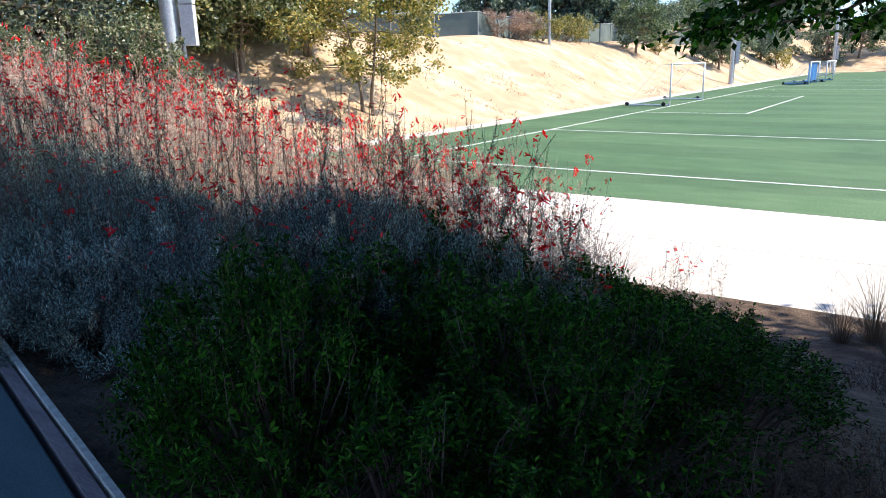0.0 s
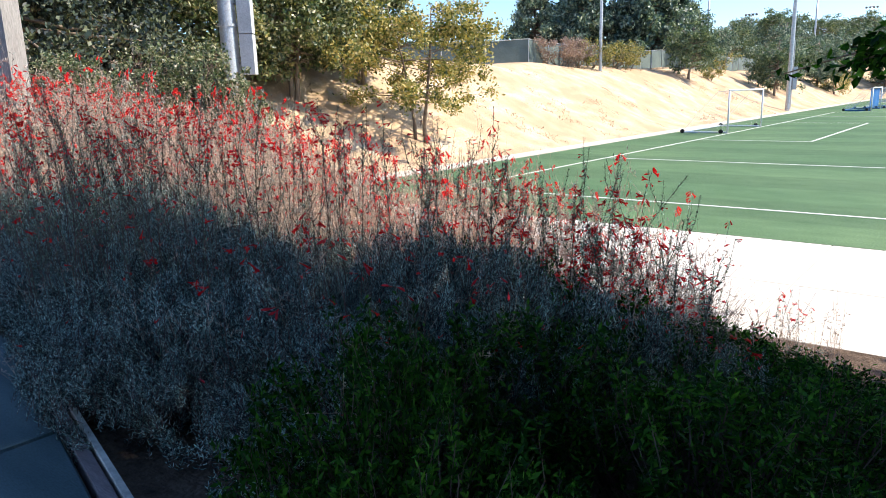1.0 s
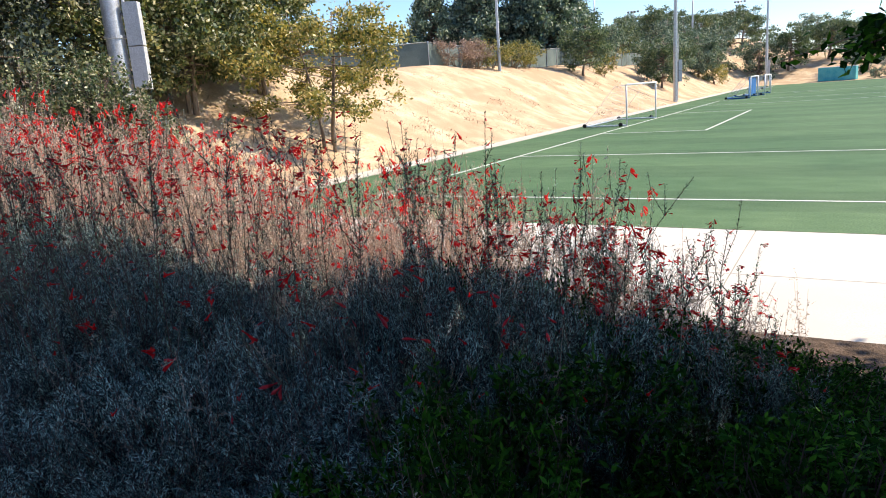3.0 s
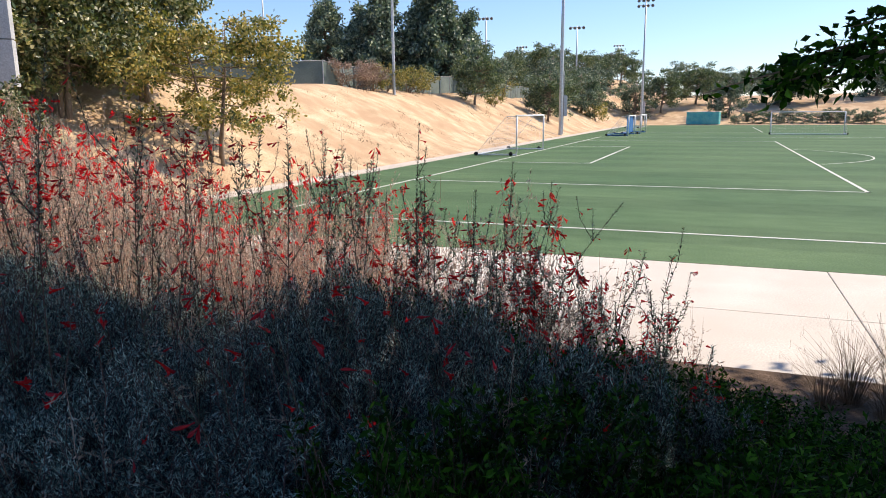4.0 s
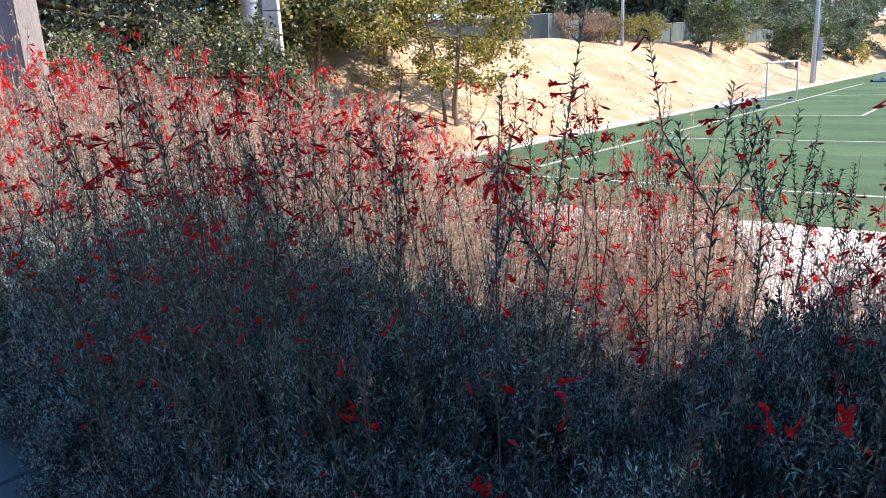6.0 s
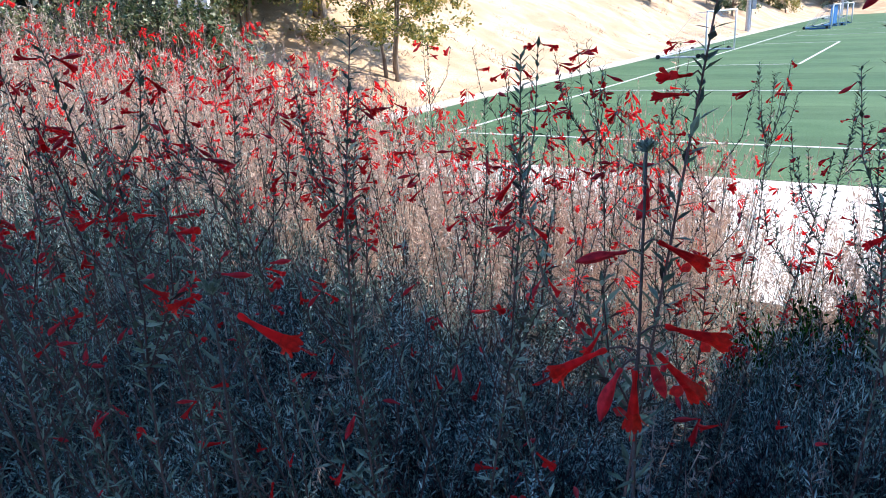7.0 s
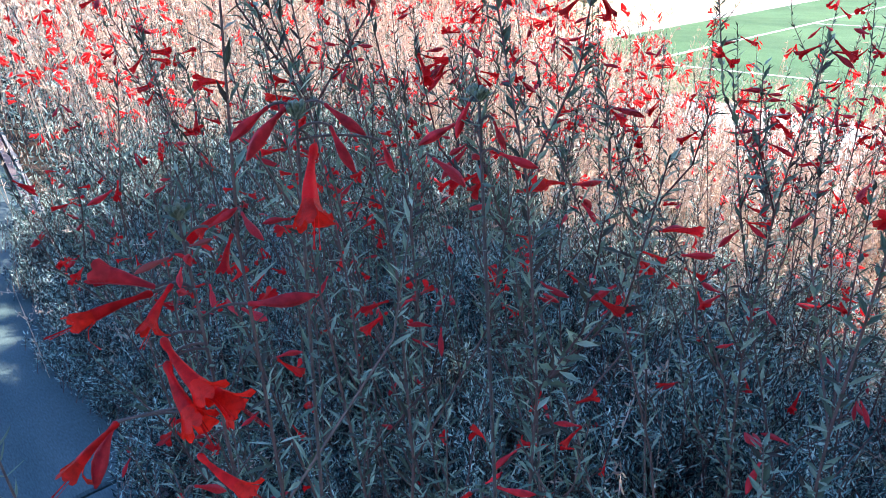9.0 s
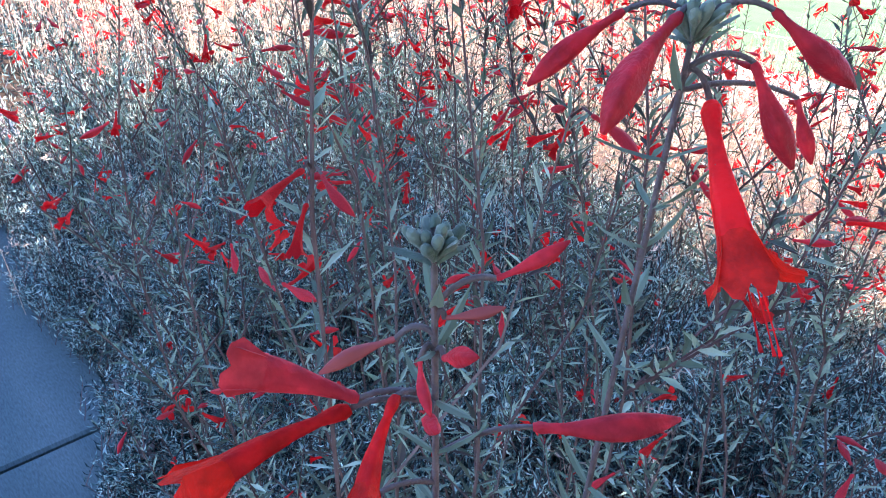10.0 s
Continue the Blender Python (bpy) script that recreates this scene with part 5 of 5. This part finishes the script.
close_stalk("fuchsia stem with a hanging cluster of red blossoms", (10.055, -15.165, 2.766), (10.06, -15.16, land(10.06, -15.16) + 0.05), (0.012, -0.05), [
    (0.098, (-0.012, -0.010, 0.003), (-0.75, -0.5, -0.45), 0.0325, 1), (0.102, (-0.006, -0.006, -0.003), (-0.25, -0.25, -0.9), 0.029, 0), (0.10, (0.0, -0.004, -0.006), (0.02, -0.1, -1.0), 0.031, 1),
    (0.097, (0.008, 0.004, -0.002), (0.55, 0.35, -0.75), 0.0325, 1), (0.09, (0.010, 0.007, 0.004), (0.75, 0.5, -0.3), 0.0325, 1), (0.095, (0.004, 0.002, -0.004), (0.3, 0.1, -0.85), 0.025, 0),
    (0.052, (-0.006, -0.004, 0.002), (-0.8, -0.5, -0.15), 0.024, 0), (0.048, (0.006, 0.004, 0.002), (0.7, 0.5, -0.5), 0.027, 1), (0.022, (0.0, 0.004, 0.0), (-0.3, 0.4, -0.7), 0.024, 0)], 9, 34, 0.0008, True, 1.5)
close_stalk("fuchsia stem with red blossoms near the footpath", (9.933, -15.317, 2.731), (9.945, -15.287, land(9.93, -15.3) + 0.05), (0.0, -0.02), [
    (0.004, (-0.002, -0.004, 0.0), (-0.5, -0.6, -0.3), 0.014, 1), (0.012, (0.008, 0.005, -0.002), (0.72, 0.42, -0.55), 0.029, 1), (0.0, (0.004, 0.003, 0.003), (0.7, 0.5, -0.1), 0.012, 0)], 10, 20)
close_stalk("short fuchsia stem with a low cluster of red blossoms", (9.548, -15.292, 2.575), (9.56, -15.27, land(9.56, -15.27) + 0.05), (0.0, 0.0), [
    (0.006, (-0.004, -0.004, 0.0), (-0.5, -0.6, -0.75), 0.026, 1), (0.010, (0.003, 0.002, 0.0), (0.3, 0.15, -0.95), 0.026, 1), (0.004, (0.005, 0.005, 0.002), (0.7, 0.65, -0.2), 0.020, 0),
    (0.014, (0.002, -0.003, 0.0), (0.1, -0.4, -0.9), 0.024, 1), (0.020, (-0.005, -0.005, 0.001), (-0.7, -0.6, -0.1), 0.022, 0), (0.002, (0.001, 0.001, 0.002), (0.4, 0.3, 0.5), 0.012, 0)], 12, 14)
close_stalk("leaning fuchsia stem over the footpath edge", (9.40, -15.47, 2.66), (9.52, -15.42, land(9.52, -15.42) + 0.05), (0.0, 0.0), [
    (0.004, (-0.002, -0.003, 0.001), (-0.5, -0.3, 0.6), 0.022, 0), (0.03, (-0.002, -0.003, 0.001), (-0.6, -0.3, -0.6), 0.024, 1)], 11, 22)


# ---- green shrub, grass tufts, hedge ----
def shrub_mesh(seed, radius, height, shoots, leaf, per, material, clump=1, broad=0.325):
    rng = random.Random(seed)
    sg, lg = Geo(), Geo()
    for i in range(shoots):
        if i % clump == 0:
            a, r = rng.uniform(0, 6.2832), radius * rng.random() ** 0.5
            top = height * math.sqrt(max(0.05, 1 - 0.85 * (r / radius) ** 2)) * rng.uniform(0.5, 1.08)
        p = Vector((math.cos(a) * r, math.sin(a) * r, top)) + (unit(rng) * rng.uniform(0.01, 0.09) if clump > 1 else Vector())
        d = (Vector((math.cos(a) * 0.5 * r / radius, math.sin(a) * 0.5 * r / radius, 1)) + unit(rng) * 0.35).normalized()
        q = p - d * rng.uniform(0.12, 0.22)
        if i % 3 == 0:
            sg.tube([Vector((p.x * 0.5, p.y * 0.5, max(0.0, q.z - 0.35))), q, p], [0.004, 0.0025, 0.001], 3, False)
        for k in range(per):
            b = q.lerp(p, rng.random())
            o = (d * rng.uniform(0.3, 1.0) + unit(rng)).normalized()
            ln = leaf * rng.uniform(0.6, 1.25)
            lg.blade(b, o, sidewise(o, rng), ln, ln * broad * rng.uniform(0.77, 1.23))
    return sg.mesh("twigs", M_STEM), lg.mesh("leaves", material)


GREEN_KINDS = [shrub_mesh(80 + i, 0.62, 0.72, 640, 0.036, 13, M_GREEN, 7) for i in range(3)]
HEDGE_KINDS = [shrub_mesh(90 + i, 0.95, 2.9, 1500, 0.052, 11, M_HEDGE, 6, 0.55) for i in range(2)]


def shrub(kinds, name, label, group, x, y, size, tall, turn):
    ob = thing(name, label, "shrub", group, at=pose(x, y, land(x, y), 0, 0, turn) @ Matrix.Diagonal((size, size, tall, 1)))
    for n, me in zip(("twig_mass", "foliage"), kinds[rng.randrange(len(kinds))]):
        part(n, me, None, ob)


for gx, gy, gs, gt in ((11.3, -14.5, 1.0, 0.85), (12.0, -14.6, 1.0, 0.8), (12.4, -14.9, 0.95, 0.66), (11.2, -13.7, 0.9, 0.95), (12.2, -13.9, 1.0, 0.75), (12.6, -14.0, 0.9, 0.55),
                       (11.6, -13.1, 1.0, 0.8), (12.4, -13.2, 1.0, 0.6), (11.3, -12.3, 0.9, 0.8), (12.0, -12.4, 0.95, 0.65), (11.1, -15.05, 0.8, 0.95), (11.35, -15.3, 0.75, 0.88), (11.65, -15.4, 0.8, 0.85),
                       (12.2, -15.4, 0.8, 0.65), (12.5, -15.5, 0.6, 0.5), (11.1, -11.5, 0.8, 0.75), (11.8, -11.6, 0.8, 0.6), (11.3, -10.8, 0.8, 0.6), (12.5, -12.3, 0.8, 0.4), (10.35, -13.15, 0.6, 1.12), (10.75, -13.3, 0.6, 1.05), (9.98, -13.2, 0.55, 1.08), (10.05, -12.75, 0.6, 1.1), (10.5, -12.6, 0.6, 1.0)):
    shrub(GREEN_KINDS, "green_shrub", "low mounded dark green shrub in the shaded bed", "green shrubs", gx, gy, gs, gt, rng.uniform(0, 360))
BROWN_KINDS = [shrub_mesh(86 + i, 0.5, 0.5, 420, 0.022, 8, M_BROWN) for i in range(2)]
for gx, gy, gs, gt in ((13.5, -15.5, 1.1, 0.9), (13.0, -14.95, 0.85, 0.72), (13.3, -14.5, 0.9, 0.7), (13.1, -15.3, 0.8, 0.7), (14.1, -15.2, 1.0, 0.8), (13.6, -12.6, 1.0, 0.6), (13.2, -11.6, 0.8, 0.5)):
    shrub(BROWN_KINDS, "brown_shrub", "low dried brown shrub in the mulch", "brown shrubs", gx, gy, gs, gt, rng.uniform(0, 360))
for gx, gy, gs in ((2.6, -10.6, 0.95), (3.2, -11.4, 0.8), (2.0, -9.8, 0.9), (0.5, -11.4, 1.0), (-0.8, -10.4, 1.1), (-1.6, -11.8, 1.15), (0.6, -12.6, 1.05), (-0.6, -13.0, 1.2), (-2.6, -10.8, 1.2), (-3.2, -12.6, 1.3), (1.6, -11.9, 0.9), (1.9, -9.4, 1.05), (2.75, -9.95, 1.05), (3.3, -10.6, 0.95), (-0.2, -9.9, 0.9), (-1.8, -9.7, 1.0)):
    shrub(HEDGE_KINDS, "grey_green_shrub", "dense grey-green sunlit shrub behind the flowers", "grey-green shrubs", gx, gy, gs * 1.1, (3.5 - 0.12 * abs(gy + 11.0) - land(gx, gy)) / 2.95 * (0.92 + 0.1 * gs), rng.uniform(0, 360))


def tuft_mesh(seed, blades, height, spread):
    r = random.Random(seed)
    g = Geo()
    for i in range(blades):
        a = r.uniform(0, 6.2832)
        b = Vector((math.cos(a), math.sin(a), 0)) * 0.08 * r.random()
        h = height * r.uniform(0.25, 1.0)
        o = Vector((math.cos(a), math.sin(a), 0)) * spread * r.random()
        g.tube([b, b + o * 0.3 + Vector((0, 0, h * 0.6)), b + o + Vector((0, 0, h))], [0.0022, 0.0016, 0.0006], 3, False)
        if r.random() < 0.5:
            tip = b + o + Vector((0, 0, h))
            for k in range(5):
                d = (Vector((0, 0, 1)) + unit(r) * 0.6).normalized()
                g.leaf(tip - Vector((0, 0, 0.02 * k)), d, sidewise(d, r), 0.02, 0.004)
    return g.mesh("blade_clump", M_TUFT)


weeds = Geo()
wr = random.Random(5)
for i in range(1500):
    wx, wy = -4.7 - 11.5 * wr.random(), wr.uniform(-6, 62)
    if noise.noise(Vector((wx * 0.3, wy * 0.3, 4))) < 0.12:
        continue
    for k in range(12):
        d = (unit(wr) + Vector((0, 0, 0.9))).normalized()
        p = Vector((wx + wr.gauss(0, 0.22), wy + wr.gauss(0, 0.22), 0))
        p.z = land(p.x, p.y) - 0.02
        weeds.blade(p, d, sidewise(d, wr), wr.uniform(0.08, 0.24), wr.uniform(0.015, 0.03))
tagged(new("dry_weeds", weeds.mesh("dry_weeds", M_TUFT)), "scattered dry weeds on the slope", "weeds", "", "stuff")
TUFTS = [tuft_mesh(100 + i, 150, 0.85, 0.55) for i in range(3)]
for gx, gy, gs in ((13.0, -9.2, 1.0), (13.35, -9.35, 1.1), (13.7, -9.1, 1.0), (12.75, -9.5, 0.7), (14.1, -9.4, 1.0), (13.2, -9.8, 0.7), (10.1, -9.2, 1.2), (9.6, -9.3, 1.2), (10.5, -9.5, 1.0)):
    ob = thing("grass_tuft", "dry straw-coloured grass tuft in the mulch", "grass tuft", "dry grass tufts", at=pose(gx, gy, land(gx, gy), 0, 0, rng.uniform(0, 360)) @ Matrix.Scale(gs, 4))
    part("blade_clump", TUFTS[rng.randrange(3)], None, ob)
